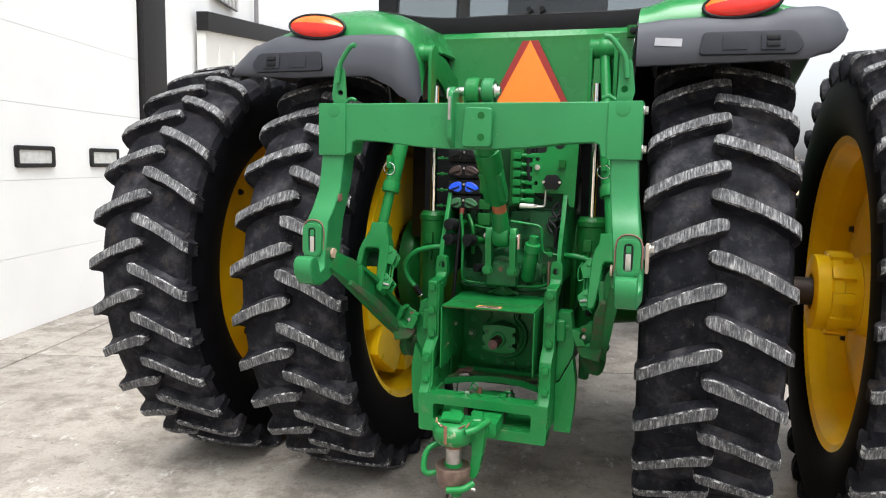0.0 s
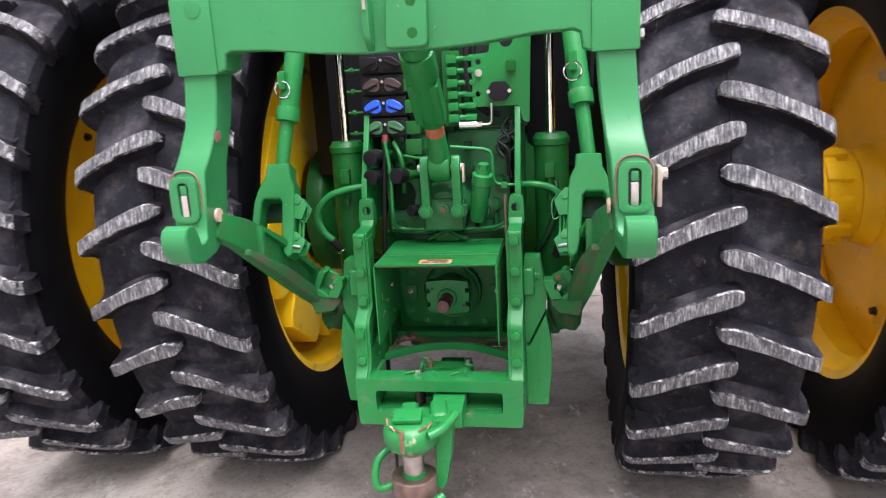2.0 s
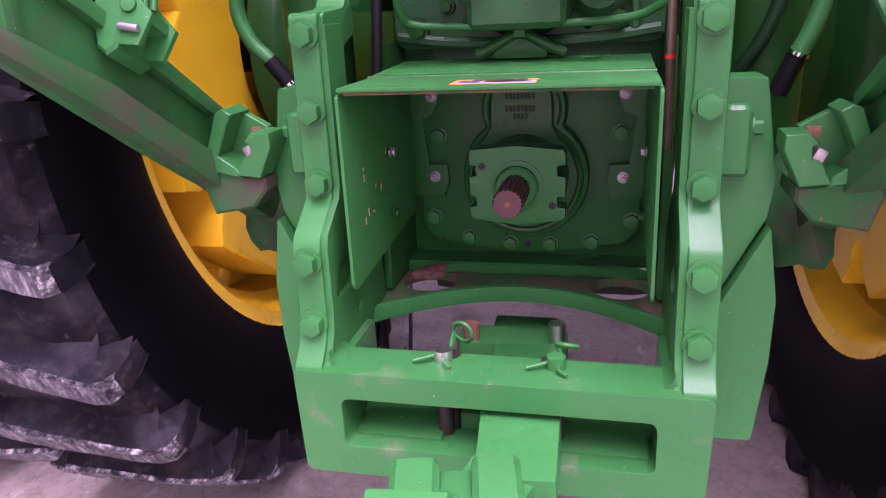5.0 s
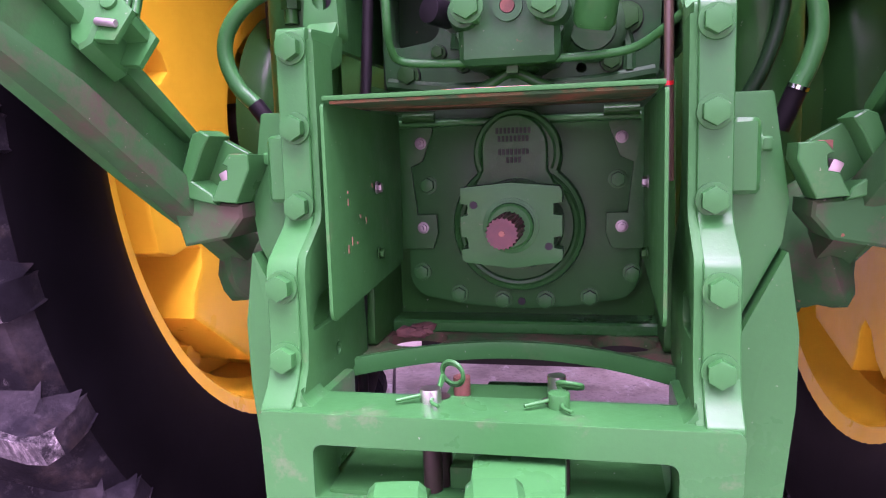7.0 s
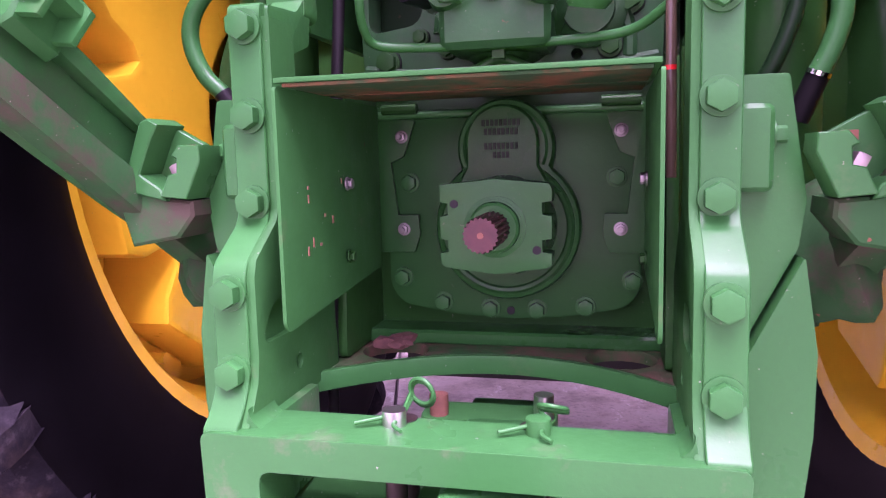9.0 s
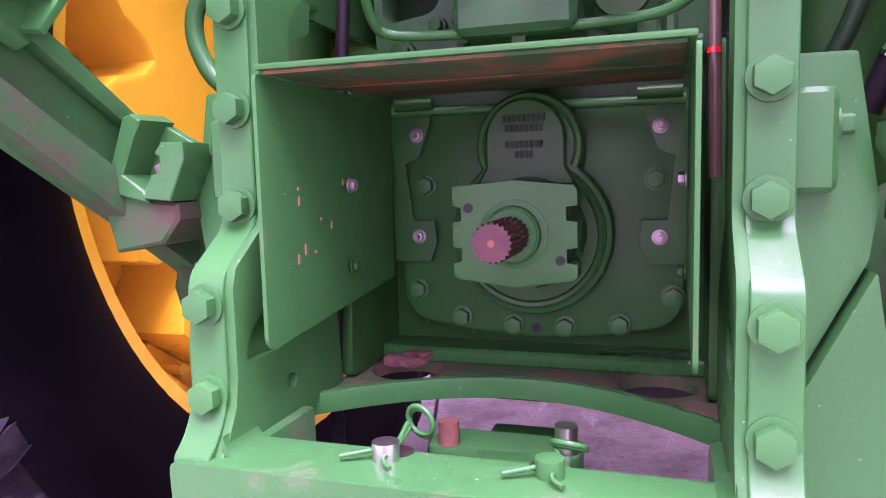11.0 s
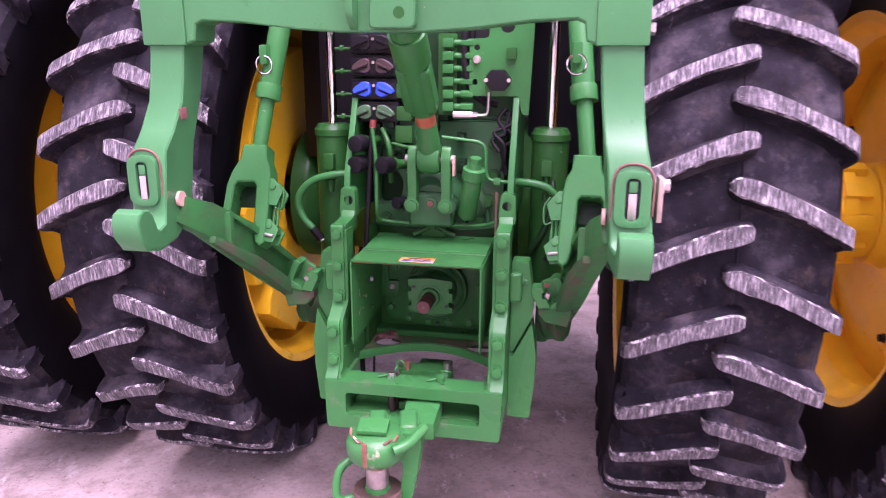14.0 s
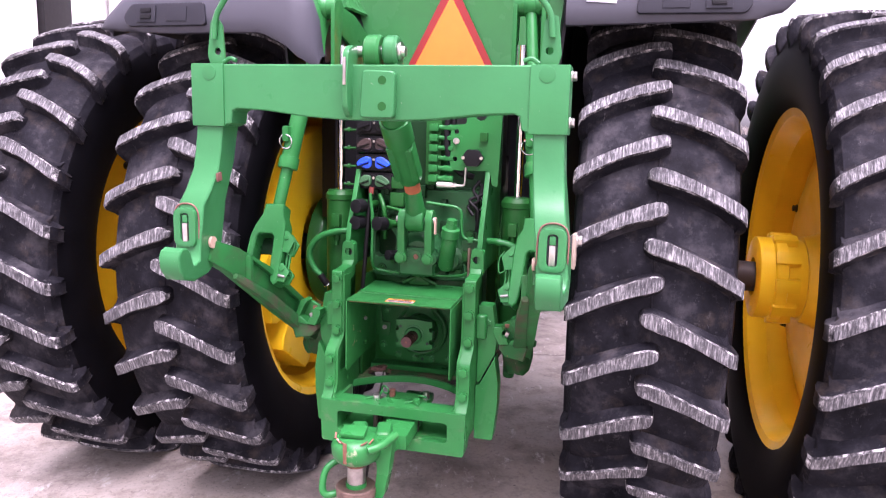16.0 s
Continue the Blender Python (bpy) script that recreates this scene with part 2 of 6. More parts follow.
def cyl(bm, p0, p1, r, r1=None, seg=20, bev=0.0):
    p0, p1 = Vector(p0), Vector(p1)
    d = p1 - p0
    tmp = bmesh.new()
    bmesh.ops.create_cone(tmp, cap_ends=True, segments=seg, radius1=r, radius2=r if r1 is None else r1, depth=d.length)
    soften(tmp, bev, 2, 50)
    m = Matrix.Translation((p0 + p1) / 2) @ d.to_track_quat("Z", "Y").to_matrix().to_4x4()
    return join(bm, tmp, m)


def pipe(bm, p0, p1, r, ri, seg=24):
    """A short tube with a bore."""
    return lathe(bm, [(0, ri), (0, r), (1, r), (1, ri), (0, ri)], p0, p1, seg)


def lathe(bm, profile, p0, p1, seg=32):
    """profile: (a, r), a in parts of the way from p0 to p1."""
    p0, p1 = Vector(p0), Vector(p1)
    d = p1 - p0
    q = d.to_track_quat("Z", "Y").to_matrix()
    tmp = bmesh.new()
    rings = []
    for a, r in profile:
        rings.append([tmp.verts.new(p0 + d * a + q @ V(r * math.cos(k * math.tau / seg), r * math.sin(k * math.tau / seg), 0)) for k in range(seg)])
    for A, B in zip(rings, rings[1:]):
        for k in range(seg):
            n = (k + 1) % seg
            tmp.faces.new((A[k], A[n], B[n], B[k]))
    bmesh.ops.remove_doubles(tmp, verts=tmp.verts, dist=1e-5)
    bmesh.ops.recalc_face_normals(tmp, faces=tmp.faces)
    return join(bm, tmp)


def smooth_path(pts, n=6):
    pts = [Vector(p) for p in pts]
    if len(pts) < 3:
        return pts
    ext = [2 * pts[0] - pts[1], *pts, 2 * pts[-1] - pts[-2]]
    out = []
    for i in range(1, len(ext) - 2):
        a, b, c, d = ext[i - 1 : i + 3]
        for k in range(n):
            t = k / n
            out.append(0.5 * (2 * b + (c - a) * t + (2 * a - 5 * b + 4 * c - d) * t * t + (3 * b - a - 3 * c + d) * t**3))
    return [*out, pts[-1]]


def tube(bm, pts, r, seg=10, n=6):
    """A bent bar or hose along smooth points."""
    path = smooth_path(pts, n)
    tmp = bmesh.new()
    up = V(0.13, 0.31, 0.94)
    rings = []
    for i, p in enumerate(path):
        d = (path[min(i + 1, len(path) - 1)] - path[max(i - 1, 0)]).normalized()
        a = d.cross(up).normalized()
        b = a.cross(d)
        up = b
        rings.append([tmp.verts.new(p + r * (a * math.cos(k * math.tau / seg) + b * math.sin(k * math.tau / seg))) for k in range(seg)])
    for A, B in zip(rings, rings[1:]):
        for k in range(seg):
            m = (k + 1) % seg
            tmp.faces.new((A[k], A[m], B[m], B[k]))
    tmp.faces.new(rings[0][::-1])
    tmp.faces.new(rings[-1])
    bmesh.ops.recalc_face_normals(tmp, faces=tmp.faces)
    return join(bm, tmp)


def ring(bm, c, axis, R, r, seg=28):
    c, axis = Vector(c), Vector(axis)
    q = axis.to_track_quat("Z", "Y").to_matrix()
    pts = [c + q @ V(R * math.cos(k * math.tau / seg), R * math.sin(k * math.tau / seg), 0) for k in range(seg + 1)]
    return tube(bm, pts, r, 8, 1)


def circle2(cx, cy, r, n=20):
    return [(cx + r * math.cos(k * math.tau / n), cy + r * math.sin(k * math.tau / n)) for k in range(n)]


def round2(poly, r, n=4):
    """Rounds the corners of a flat polygon."""
    out = []
    P = [Vector(p) for p in poly]
    for i, p in enumerate(P):
        a, b = P[i - 1] - p, P[(i + 1) % len(P)] - p
        k = min(r, 0.45 * a.length, 0.45 * b.length)
        s, e = p + a.normalized() * k, p + b.normalized() * k
        for j in range(n + 1):
            t = j / n
            q = (1 - t) ** 2 * s + 2 * t * (1 - t) * p + t * t * e
            out.append((q.x, q.y))
    return out


def plate(bm, outer, plane, at, thick, holes=(), bev=0.003, m=None, seg=2):
    """A flat plate of any outline, with holes; plane 'xz', 'yz' or 'xy', from at to at + thick along the third axis."""
    tmp = bmesh.new()
    edges = []
    for loop in (outer, *holes):
        vs = [tmp.verts.new((x, y, 0)) for x, y in loop]
        edges += [tmp.edges.new((vs[i], vs[(i + 1) % len(vs)])) for i in range(len(vs))]
    if holes:
        bmesh.ops.triangle_fill(tmp, use_beauty=True, use_dissolve=False, edges=edges)
    else:
        tmp.faces.new(vs)
    got = bmesh.ops.extrude_face_region(tmp, geom=list(tmp.faces))
    bmesh.ops.translate(tmp, vec=(0, 0, thick), verts=[v for v in got["geom"] if isinstance(v, bmesh.types.BMVert)])
    bmesh.ops.recalc_face_normals(tmp, faces=tmp.faces)
    if bev:
        tmp.normal_update()
        es = [e for e in tmp.edges if len(e.link_faces) == 2 and e.calc_face_angle(0) > radians(60)
              and any(abs(abs(f.normal.z) - 1) < 0.01 for f in e.link_faces)]
        bmesh.ops.bevel(tmp, geom=es, offset=bev, segments=seg, profile=0.7, affect="EDGES", clamp_overlap=True)
    turn = {"xz": Matrix(((1, 0, 0, 0), (0, 0, 1, at), (0, 1, 0, 0), (0, 0, 0, 1))),
            "yz": Matrix(((0, 0, 1, at), (1, 0, 0, 0), (0, 1, 0, 0), (0, 0, 0, 1))),
            "xy": Matrix(((1, 0, 0, 0), (0, 1, 0, 0), (0, 0, 1, at), (0, 0, 0, 1)))}[plane]
    bmesh.ops.transform(tmp, matrix=turn, verts=tmp.verts)
    bmesh.ops.recalc_face_normals(tmp, faces=tmp.faces)
    return join(bm, tmp, m)


def hexbolt(bm, p, axis, r=0.015, h=0.012, washer=0.004):
    """A hexagon head with a washer; p is on the surface, axis points out of it."""
    p, axis = Vector(p), Vector(axis).normalized()
    if washer:
        cyl(bm, p, p + axis * washer, r * 1.35, seg=20, bev=0.001)
    cyl(bm, p + axis * washer, p + axis * (washer + h), r * 1.1, seg=6, bev=0.0022)
    return bm


def beam(bm, pts, sizes, bev=0.006):
    """A bar of rectangular section through points, with (width, height) at each."""
    tmp = bmesh.new()
    rings = []
    pts = [Vector(p) for p in pts]
    for i, p in enumerate(pts):
        d = (pts[min(i + 1, len(pts) - 1)] - pts[max(i - 1, 0)]).normalized()
        a = d.cross(V(0, 0, 1)).normalized()
        b = a.cross(d)
        w, h = sizes[i]
        rings.append([tmp.verts.new(p + a * (sx * w / 2) + b * (sz * h / 2)) for sx, sz in ((-1, -1), (1, -1), (1, 1), (-1, 1))])
    for A, B in zip(rings, rings[1:]):
        for k in range(4):
            tmp.faces.new((A[k], A[(k + 1) % 4], B[(k + 1) % 4], B[k]))
    tmp.faces.new(rings[0][::-1])
    tmp.faces.new(rings[-1])
    bmesh.ops.recalc_face_normals(tmp, faces=tmp.faces)
    soften(tmp, bev, 2, 40)
    return join(bm, tmp)


def sheet(bm, grid, thick):
    """A curved sheet from a grid of points, with thickness."""
    tmp = bmesh.new()
    vs = [[tmp.verts.new(p) for p in row] for row in grid]
    for i in range(len(vs) - 1):
        for j in range(len(vs[0]) - 1):
            tmp.faces.new((vs[i][j], vs[i][j + 1], vs[i + 1][j + 1], vs[i + 1][j]))
    bmesh.ops.recalc_face_normals(tmp, faces=tmp.faces)
    bmesh.ops.solidify(tmp, geom=tmp.faces, thickness=thick)
    return join(bm, tmp)


def part(name, bm, mats, parent, label="", smooth=38):
    me = bpy.data.meshes.new(name)
    bm.to_mesh(me)
    bm.free()
    for m in mats if isinstance(mats, (list, tuple)) else (mats,):
        me.materials.append(m)
    me.polygons.foreach_set("use_smooth", [True] * len(me.polygons))
    me.set_sharp_from_angle(angle=radians(smooth))
    ob = new(name, me)
    if parent is not None:
        ob.parent = parent
    if label:
        tagged(ob, label)
    return ob


def B():
    return bmesh.new()


# ---- the setting: slabs, shed, distance ----
WALL_N, WALL_D = V(0.9644, 0.2643, 0), V(-0.2643, 0.9644, 0)   # across and along the shed's wall


def yard_frame():
    return Matrix(((WALL_N.x, WALL_D.x, 0, 0), (WALL_N.y, WALL_D.y, 0, 0), (0, 0, 1, 0), (0, 0, 0, 1)))


bm = B()
bmesh.ops.create_grid(bm, x_segments=2, y_segments=2, size=1500)
bmesh.ops.translate(bm, vec=(0, 0, -0.035), verts=bm.verts)
tagged(part("ground", bm, FIELD, None), "flat dry pale grass field reaching the horizon", "ground", kind="structure")

pavement = tagged(part("pavement", box(B(), (0, 0, 0), (31.0, 40.0, 0.02), bev=0.0), JOINT, None),
                  "grey concrete yard of large slabs with dark joints", "pavement", kind="structure")
pavement.matrix_world = yard_frame() @ pose(11.7, 5.0, -0.022)

US = [-3.78, -3.275, -0.171, 2.93, 6.03, 9.13, 12.23]
VS = [-13.2, -10.1, -7.0, -3.9, -0.8, 2.29, 5.39, 8.49, 11.6, 14.7, 17.8]
for i in range(len(US) - 1):
    for j in range(len(VS) - 1):
        w, d = US[i + 1] - US[i], VS[j + 1] - VS[j]
        slab = part("slab", box(B(), (0, 0, 0), (w - 0.012, d - 0.012, 0.05), bev=0.004), CONCRETE, pavement)
        slab.matrix_parent_inverse = pavement.matrix_world.inverted()
        slab.matrix_world = yard_frame() @ pose((US[i] + US[i + 1]) / 2, (VS[j] + VS[j + 1]) / 2, -0.025)

# The shed's wall stands along u = -3.80; its length runs along v.
WU = -3.80
shed = tagged(part("wall_west", box(B(), (0, 0, 0), (0.2, 26.0, 6.0), bev=0.0), WHITE_WALL, None),
              "white shed wall of smooth metal panels", "wall", kind="structure")
shed.matrix_world = yard_frame() @ pose(WU - 0.14, 9.0, 3.0)
SHED_F = yard_frame() @ pose(WU, 2.65, 0)   # y counts along the wall


def on_shed(name, bm, mat, parent=None, **tags):
    ob = part(name, bm, mat, parent)
    if parent is None:
        ob.matrix_world = SHED_F
    return tagged(ob, **tags) if tags else ob


door = on_shed("door_1", box(B(), (-0.02, -1.2, 2.2), (0.04, 7.3, 4.4), bev=0.0), WHITE_WALL, label="white sectional overhead door with small windows, shut",
               category="door", kind="structure")
for k in range(7):
    on_shed("panel", box(B(), (0.016, -1.2, 0.31 + k * 0.62), (0.03, 7.28, 0.617), bev=0.0), WHITE_WALL, door)
for k in range(-3, 3):
    y = 0.54 + 1.115 * k
    bm = B()
    plate(bm, round2([(y - 0.265, 1.34), (y + 0.265, 1.34), (y + 0.265, 1.52), (y - 0.265, 1.52)], 0.03), "yz", 0.03, 0.025,
          [round2([(y - 0.225, 1.375), (y + 0.225, 1.375), (y + 0.225, 1.485), (y - 0.225, 1.485)], 0.015)])
    fr = on_shed("window_frame", bm, DARK_TRIM, door)
    tagged(fr, "black rounded window frame")
    on_shed("pane", box(B(), (0.042, y, 1.43), (0.006, 0.46, 0.12), bev=0.0), plain("frosted_pane", (0.62, 0.63, 0.62), 0.25), fr)
on_shed("trim", box(B(), (0.04, 2.75, 2.6), (0.10, 0.56, 5.2), bev=0.006), DARK_TRIM, label="tall dark brown door trim beside the overhead door",
        category="trim", kind="structure")
# A low annex further along, with a sloping dark verge.
annex = on_shed("wall_annex", plate(B(), [(4.15, 0), (16.0, 0), (16.0, 4.55), (4.15, 3.25)], "yz", 0.01, 0.12, bev=0.0), WALL_CREAM,
                label="cream ribbed metal wall of a lean-to", category="wall", kind="structure")
on_shed("verge", plate(B(), [(4.12, 3.10), (16.0, 4.42), (16.0, 4.75), (4.12, 3.34)], "yz", 0.02, 0.16, bev=0.004), DARK_TRIM, annex)
for k in range(16):
    on_shed("rib", box(B(), (0.14, 4.6 + 0.6 * k, 1.5), (0.03, 0.04, 3.0), bev=0.008), WALL_CREAM, annex)
vent = on_shed("louvre", box(B(), (0.03, 5.2, 4.6), (0.04, 0.95, 1.9), bev=0.004), plain("louvre_shadow", (0.22, 0.21, 0.22), 0.6),
               label="grey ribbed louvre panel high on the white wall", category="louvre")
for k in range(6):
    on_shed("slat", box(B(), (0.065, 4.83 + 0.15 * k, 4.6), (0.03, 0.06, 1.9), bev=0.008), plain("louvre_slat", (0.55, 0.54, 0.55), 0.5), vent)
on_shed("downpipe", cyl(B(), (0.06, 6.55, 3.3), (0.06, 6.55, 6.0), 0.035), plain("downpipe_grey", (0.20, 0.19, 0.20), 0.5),
        label="thin grey downpipe on the white wall", category="downpipe", kind="structure")

# Bare trees far off across the field.
rng = random.Random(4)
verts, faces = [], []


def spike(base, tip, r):
    """A thin three-sided branch."""
    n = len(verts)
    for k in range(3):
        verts.append((base[0] + r * math.cos(k * 2.1), base[1] + r * math.sin(k * 2.1), base[2]))
    verts.append(tip)
    faces.extend([(n, n + 1, n + 3), (n + 1, n + 2, n + 3), (n + 2, n, n + 3)])


for k in range(900):
    a, d = rng.uniform(-0.9, 1.2), rng.uniform(300, 380)
    x, y, h = d * math.sin(a), d * math.cos(a), rng.uniform(3.5, 9.0)
    spike((x, y, -0.1), (x, y, h), 0.25)
    for _ in range(22):
        z = h * rng.uniform(0.2, 0.8)
        spike((x, y, z), (x + rng.uniform(-2.5, 2.5), y + rng.uniform(-2, 2), z + rng.uniform(0.8, 3.0)), 0.09)
me = bpy.data.meshes.new("far_trees")
me.from_pydata(verts, [], faces)
me.materials.append(BARE_TREES)
tagged(new("far_trees", me), "far line of bare grey-brown trees", "trees", kind="stuff")


# ---- the tractor ----
tractor = tagged(new("tractor"), "green row-crop tractor with dual rear wheels parked on concrete", "tractor")
AY, AZ = 0.743, 0.935          # the rear axle
R_TREAD, R_LUG = 0.938, 0.985


def carcass_r(x):
    """The tread's radius at a distance x from its middle."""
    a = abs(x)
    return R_TREAD - 0.20 * a * a - (5.5 * (a - 0.15) ** 2 if a > 0.15 else 0.0)


def carcass_mesh(R=1.0, half=0.235, side=0.236):
    """The tyre's body without its bars, with a fine mould line round the middle."""
    bm = B()
    seg = 144
    k = half / 0.235
    prof = [(-0.165, 0.627), (-0.187, 0.654), (-0.205, 0.69), (-side, 0.77), (-side - 0.004, 0.82), (-side - 0.002, 0.858), (-side + 0.006, 0.885), (-0.205, carcass_r(0.205)), (-0.165, carcass_r(0.165)),
            (-0.12, carcass_r(0.12)), (-0.06, carcass_r(0.06)), (-0.003, R_TREAD), (-0.001, R_TREAD + 0.003), (0.001, R_TREAD + 0.003), (0.003, R_TREAD), (0.06, carcass_r(0.06)), (0.12, carcass_r(0.12)),
            (0.165, carcass_r(0.165)), (0.205, carcass_r(0.205)), (side - 0.006, 0.885), (side + 0.002, 0.858), (side + 0.004, 0.82), (side, 0.77), (0.205, 0.69), (0.187, 0.654), (0.165, 0.627)]
    rings = [[bm.verts.new((x * k, -r * R * math.cos(t), r * R * math.sin(t))) for t in (math.tau * j / seg for j in range(seg))] for x, r in prof]
    for A, Q in zip(rings, rings[1:]):
        for j in range(seg):
            n = (j + 1) % seg
            f = bm.faces.new((A[j], A[n], Q[n], Q[j]))
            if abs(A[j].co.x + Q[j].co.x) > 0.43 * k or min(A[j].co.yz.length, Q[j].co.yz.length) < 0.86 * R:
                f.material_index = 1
    bmesh.ops.recalc_face_normals(bm, faces=bm.faces)
    return bm


def bar_mesh(hand, seed, R=1.0, half=0.235, rise=0.10):
    """One slanted tread bar: a rounded nose at the middle, a gentle bend, flanks that run out into the tread, and a shoulder end."""
    bm = B()
    k = half / 0.235
    rng = random.Random(seed)
    rows = []
    # along the bar: x, drop along the rim, top radius, half widths at the base and top
    for x, drop, top, wb, wt in ((-0.030, -0.013, R_LUG - 0.026, 0.018, 0.004), (-0.026, -0.0125, R_LUG - 0.007, 0.024, 0.0095), (-0.019, -0.0115, R_LUG - 0.002, 0.029, 0.0155), (-0.008, -0.0095, R_LUG, 0.034, 0.0198),
                                 (0.008, -0.006, R_LUG, 0.036, 0.0215), (0.040, 0.004, R_LUG, 0.036, 0.0210), (0.085, 0.021, R_LUG - 0.001, 0.037, 0.0190), (0.13, 0.042, R_LUG - 0.003, 0.038, 0.0185), (0.175, 0.065, R_LUG - 0.007, 0.039, 0.0195),
                                 (0.212, 0.086, R_LUG - 0.013, 0.040, 0.0200), (0.229, 0.096, R_LUG - 0.022, 0.040, 0.0200), (0.237, 0.101, R_LUG - 0.042, 0.040, 0.0205), (0.238, 0.106, 0.908, 0.038, 0.0200), (0.228, 0.112, 0.866, 0.036, 0.0190)):
        base = carcass_r(min(max(x, 0.0), 0.205)) - 0.010 if x < 0.23 else (0.884 if x < 0.2375 else 0.845)
        c = -drop * rise / 0.10
        xs = hand * x * k
        tw = top + rng.uniform(-0.0020, 0.0012)
        low, mid = base + 0.14 * (tw - base), base + 0.42 * (tw - base)
        row = []
        w = wt + rng.uniform(-0.0010, 0.0010)
        for dt, r in ((wb * 1.40, base), (wb * 0.98, low), (w + 0.0085, mid), (w + 0.0035, tw - 0.0075), (w, tw), (-w, tw), (-w - 0.0035, tw - 0.0075), (-w - 0.0085, mid), (-wb * 0.98, low), (-wb * 1.40, base)):
            xo = xs - hand * k * ((0.034 if r == base else 0.020 if r == low else 0.008 if r == mid else 0.0) if x > 0.22 else 0.0)
            row.append(bm.verts.new((xo, -r * R * math.cos(c + dt), r * R * math.sin(c + dt))))
        rows.append(row)
    for q, (A, Q) in enumerate(zip(rows, rows[1:])):
        for j in range(9):
            f = bm.faces.new((A[j], A[j + 1], Q[j + 1], Q[j]))
            if j in (3, 4, 5) and q < 11:
                f.material_index = 1 if j == 4 and q < 10 else 2
    bm.faces.new(rows[0])
    bm.faces.new(rows[-1][::-1])
    bmesh.ops.recalc_face_normals(bm, faces=bm.faces)
    return bm


BAR_MESHES = {}


def tyre(name, x, z, phase, parent, label, R=1.0, half=0.235, count=30, side=0.236, y=None):
    """A tyre with every bar a piece of its own; phase turns it about the axle, in degrees up from the rear."""
    y = AY if y is None else y
    bm = carcass_mesh(R, half, side)
    flatten_on(bm, z)
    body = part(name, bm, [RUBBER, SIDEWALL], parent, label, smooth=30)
    body.location = (x, y, z)
    step = math.tau / count
    for hand in (-1, 1):
        for i in range(count):
            turn = radians(phase) + i * step + (step / 2 if hand > 0 else 0)
            spin = Matrix.Rotation(-turn, 4, "X")
            c = turn % math.tau
            if 3.9 < c < 5.5:   # bars under the tyre, pressed flat on the slab
                bm = bar_mesh(hand, i, R, half)
                bmesh.ops.transform(bm, matrix=spin, verts=bm.verts)
                flatten_on(bm, z)
                bar = part("tread_bar", bm, [RUBBER, WORN, SCUFFED], body, smooth=34)
                continue
            key = (hand, i % 5, R)
            if key not in BAR_MESHES:
                bar = part("tread_bar", bar_mesh(hand, 40 + i % 5, R, half), [RUBBER, WORN, SCUFFED], body, smooth=34)
                BAR_MESHES[key] = bar.data
            else:
                bar = new("tread_bar", BAR_MESHES[key])
                bar.parent = body
            bar.matrix_basis = spin
    return body


def flatten_on(bm, centre, floor=0.003):
    """Presses the tyre flat where it stands on the slab."""
    for v in bm.verts:
        z = v.co.z + centre
        if z < floor:
            v.co.x *= 1 + 0.25 * min(0.1, floor - z)
            v.co.z = floor - centre


def rim_mesh(inner):
    """The wheel's barrel and disc. x grows away from the tractor; inner: the heavy cast wheel, else the dished outer one."""
    bm = B()
    barrel = [(0.75 * a, 0.98 * r) for a, r in ((-0.248, 0.668), (-0.240, 0.674), (-0.226, 0.668), (-0.220, 0.640), (-0.19, 0.632), (-0.17, 0.628), (-0.13, 0.600), (0.10, 0.596), (0.15, 0.625), (0.20, 0.634), (0.222, 0.642),
              (0.230, 0.668), (0.246, 0.672), (0.250, 0.664), (0.236, 0.650), (0.226, 0.628), (0.15, 0.612), (0.10, 0.584), (-0.13, 0.588), (-0.17, 0.616), (-0.20, 0.622), (-0.228, 0.632), (-0.238, 0.655),
              (-0.248, 0.668))]
    lathe(bm, barrel, (0, 0, 0), (1, 0, 0), 96)
    if inner:
        # heavy cast centre: a lobed disc with a bore for the axle housing
        lobes = []
        for k in range(8):
            a = k * math.tau / 8 + 0.20
            for da, r in ((-0.30, 0.500), (-0.24, 0.535), (0.24, 0.535), (0.30, 0.500), (0.335, 0.445), (0.39, 0.425), (0.45, 0.445)):
                lobes.append((r * math.cos(a + da), r * math.sin(a + da)))
        plate(bm, lobes, "yz", -0.150, 0.16, [circle2(0, 0, 0.215, 40)], bev=0.026, seg=4)
        lathe(bm, [(0.04, 0.10), (-0.02, 0.13), (-0.02, 0.25), (0.0, 0.40), (0.02, 0.59), (0.07, 0.59), (0.10, 0.50), (0.10, 0.20), (0.06, 0.10), (0.04, 0.10)], (0, 0, 0), (1, 0, 0), 72)
        for k in range(8):
            a = k * math.tau / 8 + 0.20
            tmp = box(B(), (0, 0, 0.555), (0.10, 0.19, 0.075), bev=0.02, seg=3)
            cyl(tmp, (-0.095, 0.03, 0.552), (-0.03, 0.03, 0.552), 0.011, seg=12)
            join(bm, tmp, pose(0, 0, 0, math.degrees(a), 0, 0))
    else:
        lathe(bm, [(-0.10, 0.10), (-0.10, 0.165), (-0.06, 0.172), (-0.04, 0.185), (-0.03, 0.25), (-0.055, 0.33), (-0.05, 0.43), (-0.005, 0.545), (0.0, 0.592), (0.02, 0.592), (0.01, 0.545),
                   (-0.03, 0.43), (-0.03, 0.30), (0.0, 0.10), (-0.10, 0.10)], (0, 0, 0), (1, 0, 0), 96)
    return bm


